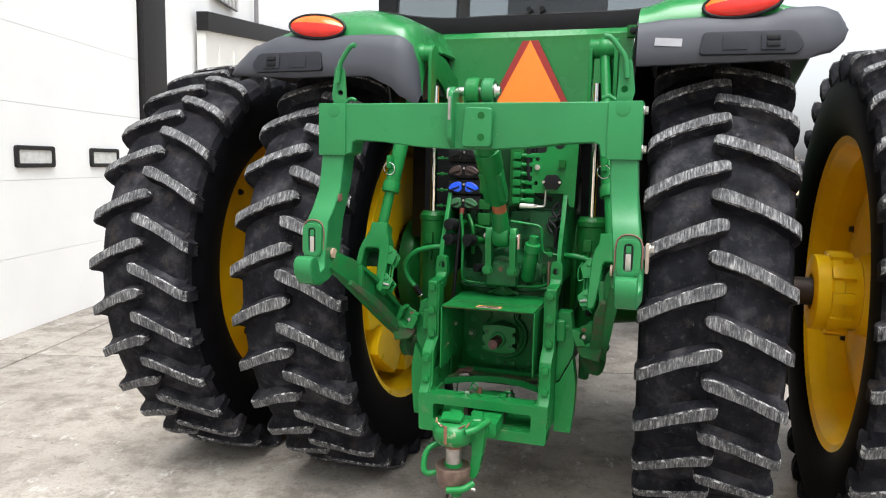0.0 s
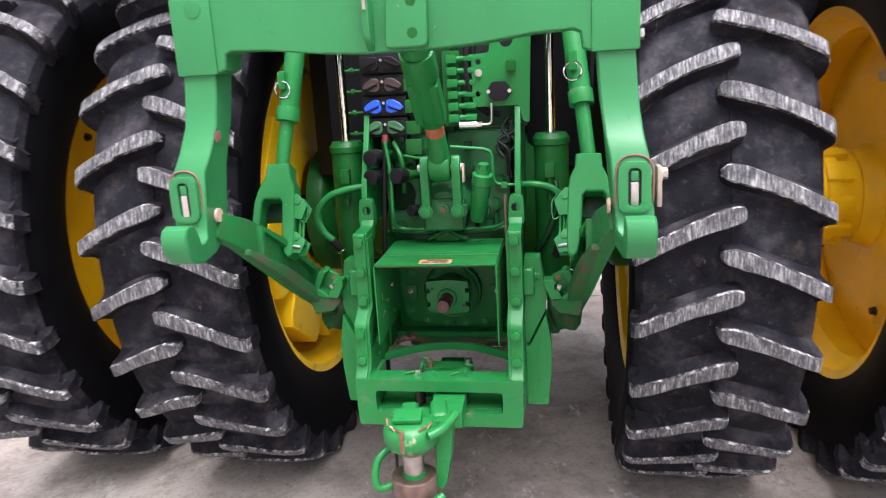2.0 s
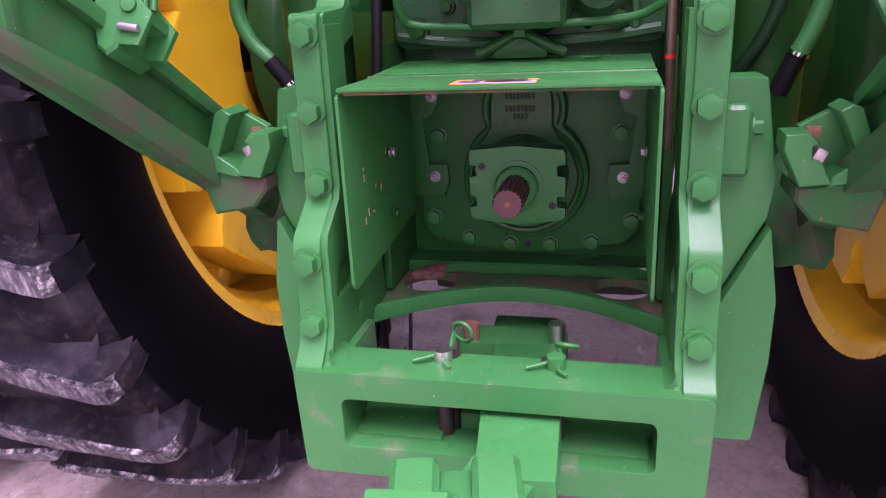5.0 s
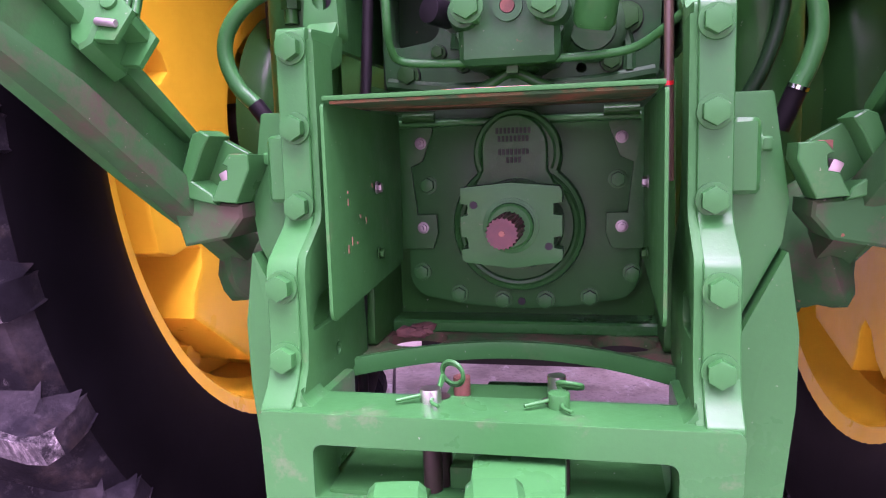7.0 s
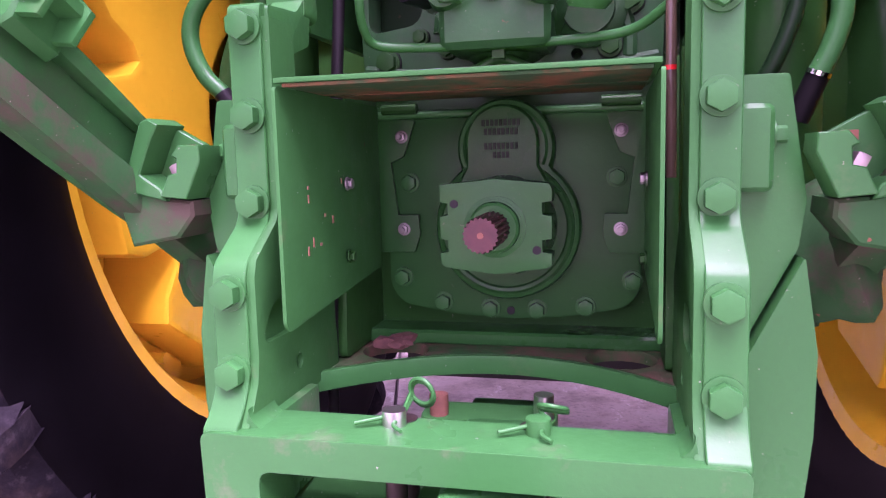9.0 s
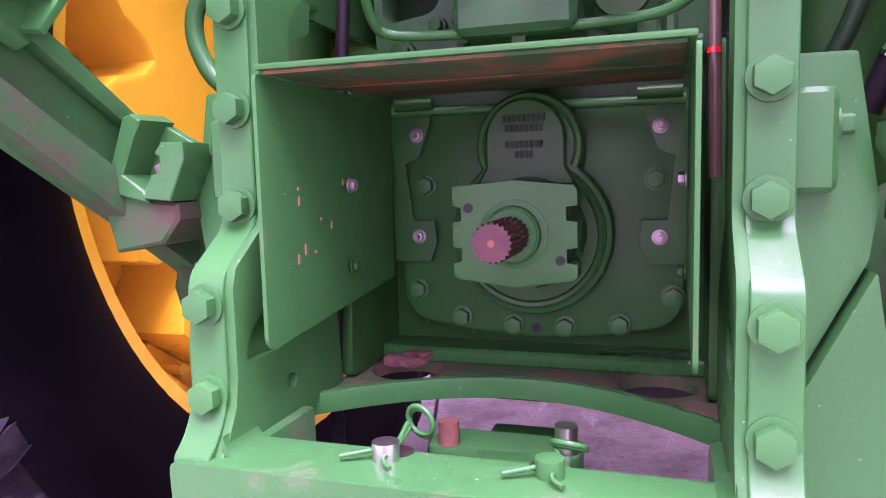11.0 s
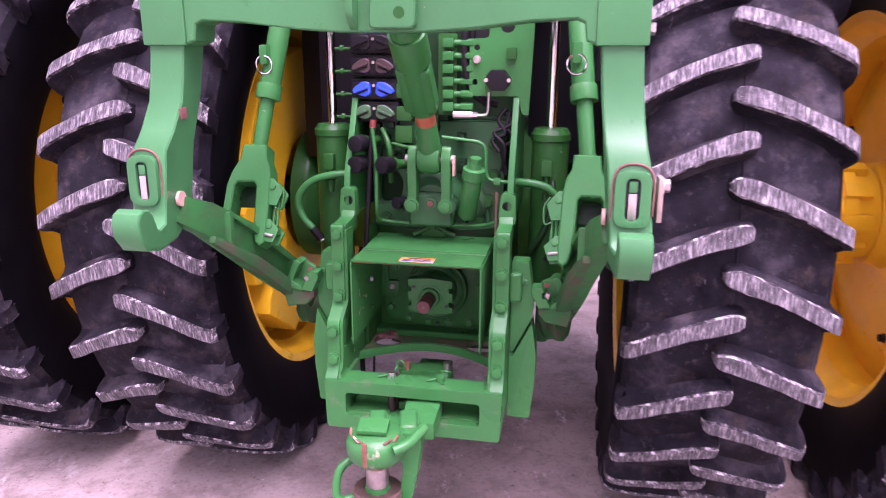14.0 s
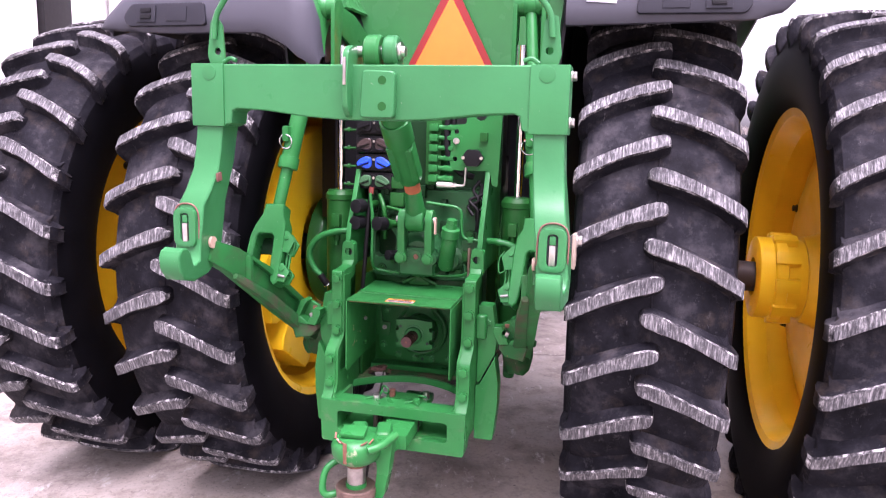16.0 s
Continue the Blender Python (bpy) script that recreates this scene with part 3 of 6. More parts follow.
def wheel(x, phase, inner, label, inset=0.0):
    s = 1 if x > 0 else -1
    bm = rim_mesh(inner)
    if s < 0:
        bmesh.ops.scale(bm, vec=(-1, 1, 1), verts=bm.verts)
        bmesh.ops.reverse_faces(bm, faces=bm.faces)
    rim = part("rear_wheel", bm, YELLOW, tractor, label)
    rim.location = (x + inset, AY, AZ)
    tyre("rear_tyre", x, AZ, phase, tractor, "black ribbed farm tyre with worn grey bars", side=0.230 if inner else 0.224)
    if not inner:
        bm = lathe(B(), [(0, 0.075), (0, 0.150), (0.02, 0.157), (0.30, 0.157), (0.34, 0.165), (0.55, 0.165), (0.58, 0.150), (1, 0.150), (1, 0.075), (0, 0.075)], (-s * 0.265, 0, 0), (-s * 0.09, 0, 0), 64)
        hub = part("hub", bm, YELLOW, rim)
        for k in range(10):
            a = k * math.tau / 10
            c = V(-s * 0.17, 0.158 * math.cos(a), 0.158 * math.sin(a))
            join_m = Matrix.Translation(c) @ pose(0, 0, 0, math.degrees(a), 0, 0)
            bm = box(B(), (0, 0, 0), (0.085, 0.035, 0.05), bev=0.008)
            lug = part("hub_lug", bm, YELLOW, rim)
            lug.matrix_basis = join_m
        for a in (2.18, -2.08, 0.62, -0.66):
            part("bolt", hexbolt(B(), (-s * 0.052, 0.42 * math.cos(a), 0.42 * math.sin(a)), (-s, 0, 0), 0.012, 0.014), AXLE, rim)
        a = 1.834
        c = V(0, 0.43 * math.cos(a), 0.43 * math.sin(a))
        # white disc stands in for bright sky seen through a hole here
        part("disc_hole", cyl(B(), c - V(s * 0.060, 0, 0), c - V(s * 0.040, 0, 0), 0.020), SKY_WHITE, rim)
    return rim


wheel(0.762, 7.2, True, "inner yellow cast rear wheel")
wheel(-0.770, 9.95, True, "inner yellow cast rear wheel")
wheel(1.450, 7.5, False, "outer yellow dished rear wheel of the dual pair")
wheel(-1.452, 9.0, False, "outer yellow dished rear wheel of the dual pair", -0.035)
part("axle_shaft", cyl(B(), (0.6, AY, AZ), (1.46, AY, AZ), 0.058, seg=32), AXLE, tractor, "dark brown bar axle")
part("axle_shaft", cyl(B(), (-0.6, AY, AZ), (-1.46, AY, AZ), 0.058, seg=32), AXLE, tractor, "dark brown bar axle")
for s in (-1, 1):
    bm = lathe(B(), [(0, 0.30), (0.15, 0.27), (0.35, 0.21), (0.72, 0.19), (0.80, 0.235), (0.84, 0.243), (0.97, 0.243), (1, 0.19), (1, 0.05)], (s * 0.22, AY, AZ), (s * 0.60, AY, AZ), 48)
    housing = part("axle_housing", bm, GREEN_CAST, tractor, "dark green cast axle housing")
    for k in range(12):
        a = k * math.tau / 12
        part("bolt", hexbolt(B(), (s * 0.54, AY + 0.222 * math.cos(a), AZ + 0.222 * math.sin(a)), (-s, 0, 0), 0.011, 0.012), GREEN_CAST, housing)

# black sheets added on both sides to darken the gap beside the hitch
for s in (-1, 1):
    bm = sheet(B(), [[V(s * 0.235, 0.60, z), V(s * 0.36, 0.57, z), V(s * 0.46, 0.52, z), V(s * 0.53, 0.56, z)] for z in (1.10, 1.3, 1.5, 1.80)], 0.012)
    part("fender_liner", bm, BLACK, tractor, "black sheet added to darken the gap between hitch and wheel")

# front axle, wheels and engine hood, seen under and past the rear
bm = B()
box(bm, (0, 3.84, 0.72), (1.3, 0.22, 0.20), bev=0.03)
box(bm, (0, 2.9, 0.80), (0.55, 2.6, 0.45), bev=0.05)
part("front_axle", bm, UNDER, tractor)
for s in (-1, 1):
    fw = tyre("front_tyre", s * 0.80, 0.70, 0, tractor, "smaller black front tyre with worn bars", 0.775, 0.20, 22, y=3.84)
    part("rim", lathe(B(), [(0, 0.10), (0, 0.40), (-0.8, 0.46), (-0.8, 0.49), (1.4, 0.49), (1.4, 0.46), (0.4, 0.40), (0.4, 0.1), (0, 0.1)], (0, 0, 0), (s * 0.12, 0, 0), 48), YELLOW, fw)
bm = B()
plate(bm, round2([(-0.45, 1.15), (0.45, 1.15), (0.42, 1.85), (0.25, 2.0), (-0.25, 2.0), (-0.42, 1.85)], 0.08), "xz", 1.9, 2.6, bev=0.03)
part("hood", bm, GREEN_GLOSS, tractor)


# ---- drawbar support: cast frame with bolted side bars ----
for s in (-1, 1):
    side = [(-0.060, 1.005), (-0.060, 0.800), (-0.066, 0.785), (-0.112, 0.752), (-0.118, 0.738), (-0.118, 0.660), (-0.122, 0.636), (-0.134, 0.614), (-0.150, 0.600), (-0.150, 0.592), (0.012, 0.592), (0.012, 0.79),
            (0.0, 0.83), (0.0, 1.0)]
    bm = plate(B(), round2(side, 0.012, 3), "yz", s * 0.2235 - 0.0175, 0.035, bev=0.006, seg=3)
    bar = part("side_bar", bm, GREEN, tractor, "bright green cast side bar with large bolts")
    for z, y in ((0.980, -0.060), (0.893, -0.060), (0.806, -0.060), (0.724, -0.118), (0.646, -0.118)):
        part("bolt", hexbolt(B(), (s * 0.222, y, z), (0, -1, 0), 0.0132, 0.013), GREEN, bar)
    # inner face of the casting with a long pocket and a small hole
    bm = plate(B(), [(-0.146, 0.592), (0.085, 0.592), (0.085, 0.715), (0.060, 0.745), (0.012, 0.79), (0.0, 0.83), (0.0, 0.99), (-0.056, 0.99), (-0.056, 0.802), (-0.062, 0.788), (-0.108, 0.755), (-0.114, 0.738), (-0.114, 0.660), (-0.118, 0.636), (-0.130, 0.614)], "yz",
               s * 0.2025 - 0.005, 0.010, [round2([(-0.104, 0.670), (-0.028, 0.670), (-0.028, 0.708), (-0.080, 0.708)], 0.018), circle2(-0.024, 0.632, 0.008, 12)], bev=0.003)
    part("inner_face", bm, GREEN_DIRTY, bar)
    # the casting behind, sloping up to the pin lugs
    bm = plate(B(), round2([(-0.01, 0.955), (0.05, 0.975), (0.06, 1.03), (0.045, 1.03), (0.02, 1.008), (-0.048, 1.003), (-0.048, 0.975)], 0.006), "yz", s * 0.221 - 0.019, 0.038, bev=0.005)
    part("bar_head", bm, GREEN, bar)
    # sway block in two halves, split along a slant
    bm = plate(B(), round2([(0.243, 0.915), (0.288, 0.915), (0.306, 0.80), (0.300, 0.755), (0.252, 0.658), (0.243, 0.658)], 0.004), "xz", -0.010, 0.06, bev=0.004)
    if s < 0:
        bmesh.ops.scale(bm, vec=(-1, 1, 1), verts=bm.verts)
        bmesh.ops.reverse_faces(bm, faces=bm.faces)
    part("sway_block", bm, GREEN, tractor, "upper half of the sway block, split along a slant")
    bm = plate(B(), round2([(0.243, 0.653), (0.2545, 0.653), (0.3025, 0.750), (0.316, 0.66), (0.315, 0.58), (0.304, 0.47), (0.243, 0.47)], 0.006), "xz", -0.025, 0.065, bev=0.004)
    if s < 0:
        bmesh.ops.scale(bm, vec=(-1, 1, 1), verts=bm.verts)
        bmesh.ops.reverse_faces(bm, faces=bm.faces)
    part("sway_block", bm, GREEN, tractor, "lower half of the sway block, split along a slant")
    bm = box(B(), (s * 0.256, -0.008, 0.848), (0.034, 0.05, 0.080), bev=0.012, seg=3)
    boss = part("pivot_boss", bm, GREEN, tractor)
    part("bolt", hexbolt(B(), (s * 0.273, -0.005, 0.860), (s, 0, 0), 0.010, 0.010), GREEN, boss)

bm = plate(B(), round2([(-0.236, 0.460), (0.236, 0.460), (0.2405, 0.599), (-0.2405, 0.599)], 0.010), "xz", -0.156, 0.070,
           [round2([(-0.182, 0.500), (0.182, 0.500), (0.182, 0.565), (-0.182, 0.565)], 0.012)], bev=0.013, seg=4)
box(bm, (0, -0.03, 0.476), (0.42, 0.19, 0.026), bev=0.003)
for s in (-1, 1):
    box(bm, (s * 0.214, -0.07, 0.55), (0.055, 0.14, 0.10), bev=0.008)
    curve = [(0.199 - 0.020 * (1 - math.cos(a)), 0.597 + 0.020 * (1 - math.sin(a))) for a in (radians(90 * k / 8) for k in range(9))]
    plate(bm, [(s * 0.203, 0.592), *[(s * x, z) for x, z in curve], (s * 0.179, 0.592)], "xz", -0.138, 0.050, bev=0.001)
part("drawbar_support", bm, GREEN_WORN, tractor, "bright green cast cross frame with a wide slot, paint rubbed")
for sx in (-1, 1):
    part("guide_plate", box(B(), (sx * 0.122, -0.055, 0.503), (0.110, 0.15, 0.014), (4, 0, 0), bev=0.003), GREEN_DIRTY, tractor)
for x, y, mat in ((-0.066, -0.106, ZINC), (0.069, -0.106, GREEN)):
    part("pin_shank", cyl(B(), (x, y, 0.49), (x, y, 0.589), 0.0105, seg=18), AXLE, tractor)
    bm = cyl(B(), (x, y, 0.589), (x, y, 0.614), 0.0115, seg=18, bev=0.002)
    pin = part("lock_pin", bm, mat, tractor, "pin with a spring clip through the cross frame")
    lean = (0.35, 1, 0.20) if mat is ZINC else (0.1, 0.45, 1)
    hub = V(x + 0.016, y + 0.040, 0.619) if mat is ZINC else V(x + 0.010, y + 0.034, 0.612)
    bm = ring(B(), hub, lean, 0.0135, 0.0022)
    ring(bm, hub + V(0.0, 0.004, -0.004), lean, 0.0133, 0.0022)
    tube(bm, [hub + V(-0.012, 0, -0.004), (x + 0.004, y + 0.012, 0.608), (x - 0.010, y - 0.004, 0.607), (x - 0.034, y - 0.016, 0.604)], 0.0022)
    tube(bm, [hub + V(-0.010, 0, -0.008), (x + 0.006, y + 0.004, 0.606), (x + 0.004, y - 0.016, 0.605), (x + 0.014, y - 0.026, 0.603)], 0.0020)
    part("spring_clip", bm, GREEN, pin)
for x, mat in ((-0.060, AXLE), (0.062, AXLE)):
    part("guide_pin", cyl(B(), (x, -0.09, 0.485), (x, -0.09, 0.60), 0.012, seg=18), mat, tractor)

# side walls of the shaft's housing, with a rounded lower edge
for s in (-1, 1):
    bm = plate(B(), round2([(0.095, 0.600), (0.245, 0.600), (0.245, 0.955), (0.125, 0.955), (0.110, 0.80)], 0.012), "yz", s * 0.197 - 0.007, 0.014, bev=0.004)
    part("housing_wall", bm, GREEN_CAST, tractor)

# arched tie plate below the shaft, with two large holes
edge = [(x, 0.130 - 2.5 * x * x) for x in [-0.205 + 0.0205 * k for k in range(21)]]
bm = plate(B(), [*edge, (0.205, 0.26), (-0.205, 0.26)], "xy", 0.583, 0.016, [circle2(-0.143, 0.150, 0.043), circle2(0.143, 0.150, 0.043)], bev=0.003)
part("tie_plate", bm, DUSTED, tractor, "green arched plate caked with brown dirt")
rim = [(x, 0.126 - 2.5 * x * x) for x in [-0.205 + 0.0205 * k for k in range(21)]]
bm = plate(B(), [*rim, *[(x, y + 0.013) for x, y in rim[::-1]]], "xy", 0.579, 0.024, bev=0.004)
part("plate_rim", bm, GREEN, tractor)
bm = plate(B(), round2([(-0.084, 0.036), (0.072, 0.036), (0.072, 0.096), (-0.084, 0.096)], 0.018), "xy", 0.515, 0.038, bev=0.004)
block = part("drawbar_anchor", bm, GREEN_DIRTY, tractor)
part("bolt", cyl(B(), (-0.062, 0.050, 0.50), (-0.062, 0.050, 0.577), 0.011), RUST, block)
part("bolt", cyl(B(), (0.058, 0.055, 0.50), (0.058, 0.055, 0.581), 0.0115), ZINC, block)
part("anchor_arm", box(B(), (0.0, 0.05, 0.51), (0.10, 0.30, 0.028), bev=0.006), GREEN_DIRTY, tractor)

# ---- power take-off: cover, housing, flange and splined shaft ----
PY = 0.212
outline = round2([(-0.168, 0.905), (-0.168, 0.672), (-0.150, 0.648), (-0.07, 0.634), (0.0, 0.630), (0.07, 0.634), (0.150, 0.648), (0.168, 0.672), (0.168, 0.905)], 0.014)
cover = part("pto_cover", plate(B(), outline, "xz", PY, 0.03, bev=0.005), COVER, tractor, "dark green cast gear cover")
part("cover_sill", box(B(), (0, PY + 0.005, 0.607), (0.40, 0.06, 0.02), bev=0.009, seg=3), COVER, tractor)
part("cover_seat", plate(B(), round2([(-0.20, 0.60), (0.20, 0.60), (0.20, 0.98), (-0.20, 0.98)], 0.02), "xz", PY + 0.03, 0.10, bev=0.01), GREEN_CAST, tractor)
for x, z in ((-0.148, 0.686), (-0.092, 0.653), (-0.027, 0.645), (0.035, 0.645), (0.098, 0.650), (0.157, 0.685), (-0.135, 0.815), (0.137, 0.818)):
    part("bolt", hexbolt(B(), (x, PY, z), (0, -1, 0), 0.0098, 0.010, 0.003), GREEN, cover)
# flat dark disc, coloured as the shade in a hole
part("drain_hole", cyl(B(), (0.0, PY - 0.0015, 0.642), (0.0, PY + 0.004, 0.642), 0.0055), PRINT_HOLE_DARK, cover)
lobe = [(0.062 * math.cos(a), 0.858 + 0.062 * math.sin(a)) for a in (math.pi * (k / 16) for k in range(17))]
belly = [(0.094 * math.cos(a), 0.757 + 0.094 * math.sin(a)) for a in (radians(128 + 284 * k / 28) for k in range(29))]
bm = plate(B(), [*lobe, (-0.061, 0.845), *belly, (0.061, 0.845)], "xz", PY - 0.032, 0.034, bev=0.013, seg=4)
part("bearing_bulge", bm, COVER, cover)
inner = [(-0.003 + 0.046 * math.cos(a), 0.866 + 0.046 * math.sin(a)) for a in (math.pi * (k / 14) for k in range(15))]
bm = plate(B(), [*inner, (-0.049, 0.835), (-0.060, 0.815), (-0.078, 0.800), (0.072, 0.800), (0.054, 0.815), (0.043, 0.835)], "xz", PY - 0.042, 0.014, bev=0.007, seg=3)
part("casting_pad", bm, COVER, cover)
bm = ring(B(), (0, PY - 0.031, 0.757), (0, 1, 0), 0.0815, 0.0055, 48)
part("casting_ridge", bm, COVER, cover)
bm = tube(B(), [(0.0555 * math.cos(a), PY - 0.030, 0.858 + 0.0555 * math.sin(a)) for a in (radians(-25 + 230 * k / 18) for k in range(19))], 0.006, 8, 2)
part("casting_ridge", bm, COVER, cover)
bm = cyl(B(), (-0.185, PY - 0.012, 0.904), (0.168, PY - 0.012, 0.904), 0.0055, seg=12)
part("hinge_rod", bm, GREEN, cover)
# raised casting marks that cannot be read
MARK = None
for z, n in ((0.889, 9), (0.878, 8), (0.860, 8), (0.849, 4)):
    for k in range(n):
        if MARK is None:
            mark = part("casting_mark", box(B(), (0, 0, 0), (0.0038, 0.002, 0.0080), bev=0.0), SHADE_GREEN, cover)
            MARK = mark.data
        else:
            mark = new("casting_mark", MARK)
            mark.parent = cover
        mark.matrix_basis = Matrix.Translation((-0.004 + 0.0055 * (k - (n - 1) / 2), PY - 0.0425, z))
FY = 0.091
SZ = 0.766
notch = [(-0.072, 0.815), (0.0, 0.822), (0.068, 0.815), (0.072, 0.808), (0.072, 0.790), (0.060, 0.788), (0.060, 0.772), (0.072, 0.770), (0.072, 0.738), (0.060, 0.736), (0.060, 0.720), (0.072, 0.718),
         (0.072, 0.702), (0.066, 0.697), (0.0, 0.688), (-0.066, 0.697), (-0.072, 0.702), (-0.072, 0.718), (-0.062, 0.720), (-0.062, 0.736), (-0.072, 0.738), (-0.072, 0.770), (-0.062, 0.772), (-0.062, 0.788), (-0.072, 0.790)]
notch = [(0.91 * x, SZ + 0.83 * (z - 0.755)) for x, z in notch]
flange = part("flange_plate", plate(B(), notch, "xz", FY, 0.034, bev=0.0025), GREEN, tractor, "bright green notched flange plate")
part("flange_hub", cyl(B(), (0, FY + 0.03, SZ - 0.004), (0, PY - 0.02, SZ - 0.006), 0.058, 0.066, seg=36), COVER, flange)
for x, z in ((-0.048, SZ + 0.027), (0.048, SZ - 0.027)):
    part("screw", cyl(B(), (x, FY - 0.001, z), (x, FY + 0.004, z), 0.005, seg=14), PRINT_HOLE_DARK, flange)
bm = lathe(B(), [(0, 0.036), (0.25, 0.036), (0.3, 0.0325), (0.36, 0.0325), (0.4, 0.030), (0.85, 0.029), (1, 0.026), (1, 0.018)], (0, FY + 0.002, SZ), (0, FY - 0.014, SZ), 40)
part("seal_collar", bm, GREEN, flange)
# shaft with 21 splines and a groove
bm = B()
n = 21
prof = [(0.12, 1.0, 0), (0.088, 1.0, 1), (0.052, 1.0, 1), (0.050, 0.0, 1), (0.040, 0.0, 1), (0.038, 1.0, 1), (0.003, 1.0, 1), (-0.003, 0.75, 1)]
rings = []
for y, hgt, spl in prof:
    loop = []
    for k in range(n * 4):
        tooth = 1 if (k % 4) in (0, 1) else 0
        r = 0.0172 + 0.0024 * (tooth * hgt if spl else 1)
        a = k * math.tau / (n * 4)
        loop.append(bm.verts.new((r * math.cos(a), y, SZ + r * math.sin(a))))
    rings.append(loop)
for A, Q in zip(rings, rings[1:]):
    for k in range(n * 4):
        m = (k + 1) % (n * 4)
        bm.faces.new((A[k], A[m], Q[m], Q[k]))
bm.faces.new(rings[-1])
bmesh.ops.recalc_face_normals(bm, faces=bm.faces)
shaft = part("pto_shaft", bm, SHAFT, tractor, "dull red splined shaft", smooth=25)
part("centre_mark", cyl(B(), (0, -0.004, SZ), (0, -0.001, SZ), 0.0035, seg=12), RUST, shaft)
for sx in (-1, 1):
    bm = plate(B(), [(sx * 0.120, 0.745), (sx * 0.128, 0.722), (sx * 0.175, 0.722), (sx * 0.175, 0.915), (sx * 0.138, 0.915), (sx * 0.124, 0.895), (sx * 0.140, 0.850), (sx * 0.158, 0.842),
                       (sx * 0.150, 0.772), (sx * 0.122, 0.772)], "xz", PY - 0.012, 0.006, bev=0.0015)
    br = part("shield_bracket", bm, COVER, tractor)
    for z in (0.876, 0.753):
        bm = hexbolt(B(), (sx * 0.142, PY - 0.012, z), (0, -1, 0), 0.0065, 0.006, 0.002)
        cyl(bm, (sx * 0.142, PY - 0.018, z), (sx * 0.142, PY - 0.028, z), 0.0035, seg=10)
        part("nut", bm, NUT, br)
    part("hinge", cyl(B(), (sx * 0.118, PY - 0.02, 0.912), (sx * 0.165, PY - 0.02, 0.912), 0.007), GREEN_CAST, br)
# sheet-metal shield over the shaft
bm = B()
box(bm, (0, -0.050, 0.921), (0.344, 0.112, 0.005), bev=0.002)
for sx in (-1, 1):
    plate(bm, round2([(-0.106, 0.916), (-0.106, 0.690), (-0.098, 0.682), (0.185, 0.705), (0.190, 0.916)], 0.006), "yz", sx * 0.1725 - 0.002, 0.004, bev=0.001)
shield = part("pto_shield", bm, GREEN_DIRTY, tractor, "green sheet-metal shield, scratched and rusty inside")
part("dirt_layer", box(B(), (0, -0.050, 0.9165), (0.330, 0.104, 0.003), bev=0.0), UNDERSIDE, shield, "rusty brown dirt on the underside")
part("dirt_layer", box(B(), (0, 0.092, 0.9195), (0.330, 0.155, 0.003), (2, 0, 0), bev=0.0), UNDERSIDE, shield, "rusty brown dirt on the underside")
part("flap", box(B(), (0.0, 0.092, 0.925), (0.344, 0.17, 0.005), (2, 0, 0), bev=0.002), GREEN, shield, "dusty hinged flap")
part("hinge_pin", cyl(B(), (-0.172, 0.006, 0.922), (0.172, 0.006, 0.922), 0.004, seg=10), GREEN_CAST, shield)
dec = part("warning_label", box(B(), (0.0, -0.076, 0.9240), (0.092, 0.042, 0.0006), bev=0.0), DECAL_O, shield, "orange warning label with dark print bars")
part("label_field", box(B(), (0.002, -0.0845, 0.9245), (0.086, 0.021, 0.0004), bev=0.0), plain("decal_grey", (0.36, 0.34, 0.42), 0.4), dec)
part("label_picture", box(B(), (-0.026, -0.0845, 0.9249), (0.022, 0.017, 0.0004), bev=0.0), plain("decal_blue_grey", (0.06, 0.06, 0.13), 0.4), dec)
part("print_bar", box(B(), (0.004, -0.0640, 0.9245), (0.060, 0.008, 0.0004), bev=0.0), PRINT_HOLE_DARK, dec)
for k in range(4):
    part("print_bar", box(B(), (0.015, -0.0775 - 0.0042 * k, 0.9249), (0.050 - 0.010 * (k % 2), 0.0020, 0.0004), bev=0.0), PRINT_HOLE_DARK, dec)
for x, y, z in ((-0.168, 0.06, 0.82), (0.168, 0.06, 0.82), (-0.168, 0.06, 0.735), (0.168, 0.06, 0.735)):
    s = 1 if x > 0 else -1
    part("nut", hexbolt(B(), (x, y, z), (-s, 0, 0), 0.006, 0.006, 0.002), NUT if z > 0.8 else GREEN_CAST, shield)
rng = random.Random(12)
for k in range(8):
    y, z = rng.uniform(-0.05, 0.05), rng.uniform(0.71, 0.83)
    part("paint_chip", box(B(), (-0.1698, y, z), (0.0008, rng.uniform(0.002, 0.005), rng.uniform(0.003, 0.011)), bev=0.0), plain("chip_rust", (0.22, 0.12, 0.065), 0.8) if k == 0 else bpy.data.materials["chip_rust"], shield)

WORN_DIRT = plain("reddish_dried_dirt", (0.13, 0.062, 0.048), 0.9, var=0.35, scale=60.0, bumpy=0.5)
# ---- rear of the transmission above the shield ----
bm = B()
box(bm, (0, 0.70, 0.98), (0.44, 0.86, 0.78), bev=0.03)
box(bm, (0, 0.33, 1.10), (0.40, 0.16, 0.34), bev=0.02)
part("transmission_case", bm, SHADE_GREEN, tractor, "dark green cast transmission housing")
bm = plate(B(), round2([(-0.19, 0.945), (0.19, 0.945), (0.20, 1.26), (-0.20, 1.26)], 0.02), "xz", 0.20, 0.06,
           [round2([(-0.182, 1.010), (-0.112, 1.020), (-0.100, 1.085), (-0.125, 1.120), (-0.180, 1.105)], 0.018), circle2(0.088, 0.971, 0.007, 12)], bev=0.012)
face = part("rear_face", bm, FACE, tractor, "dull oily green casting with a dark opening")
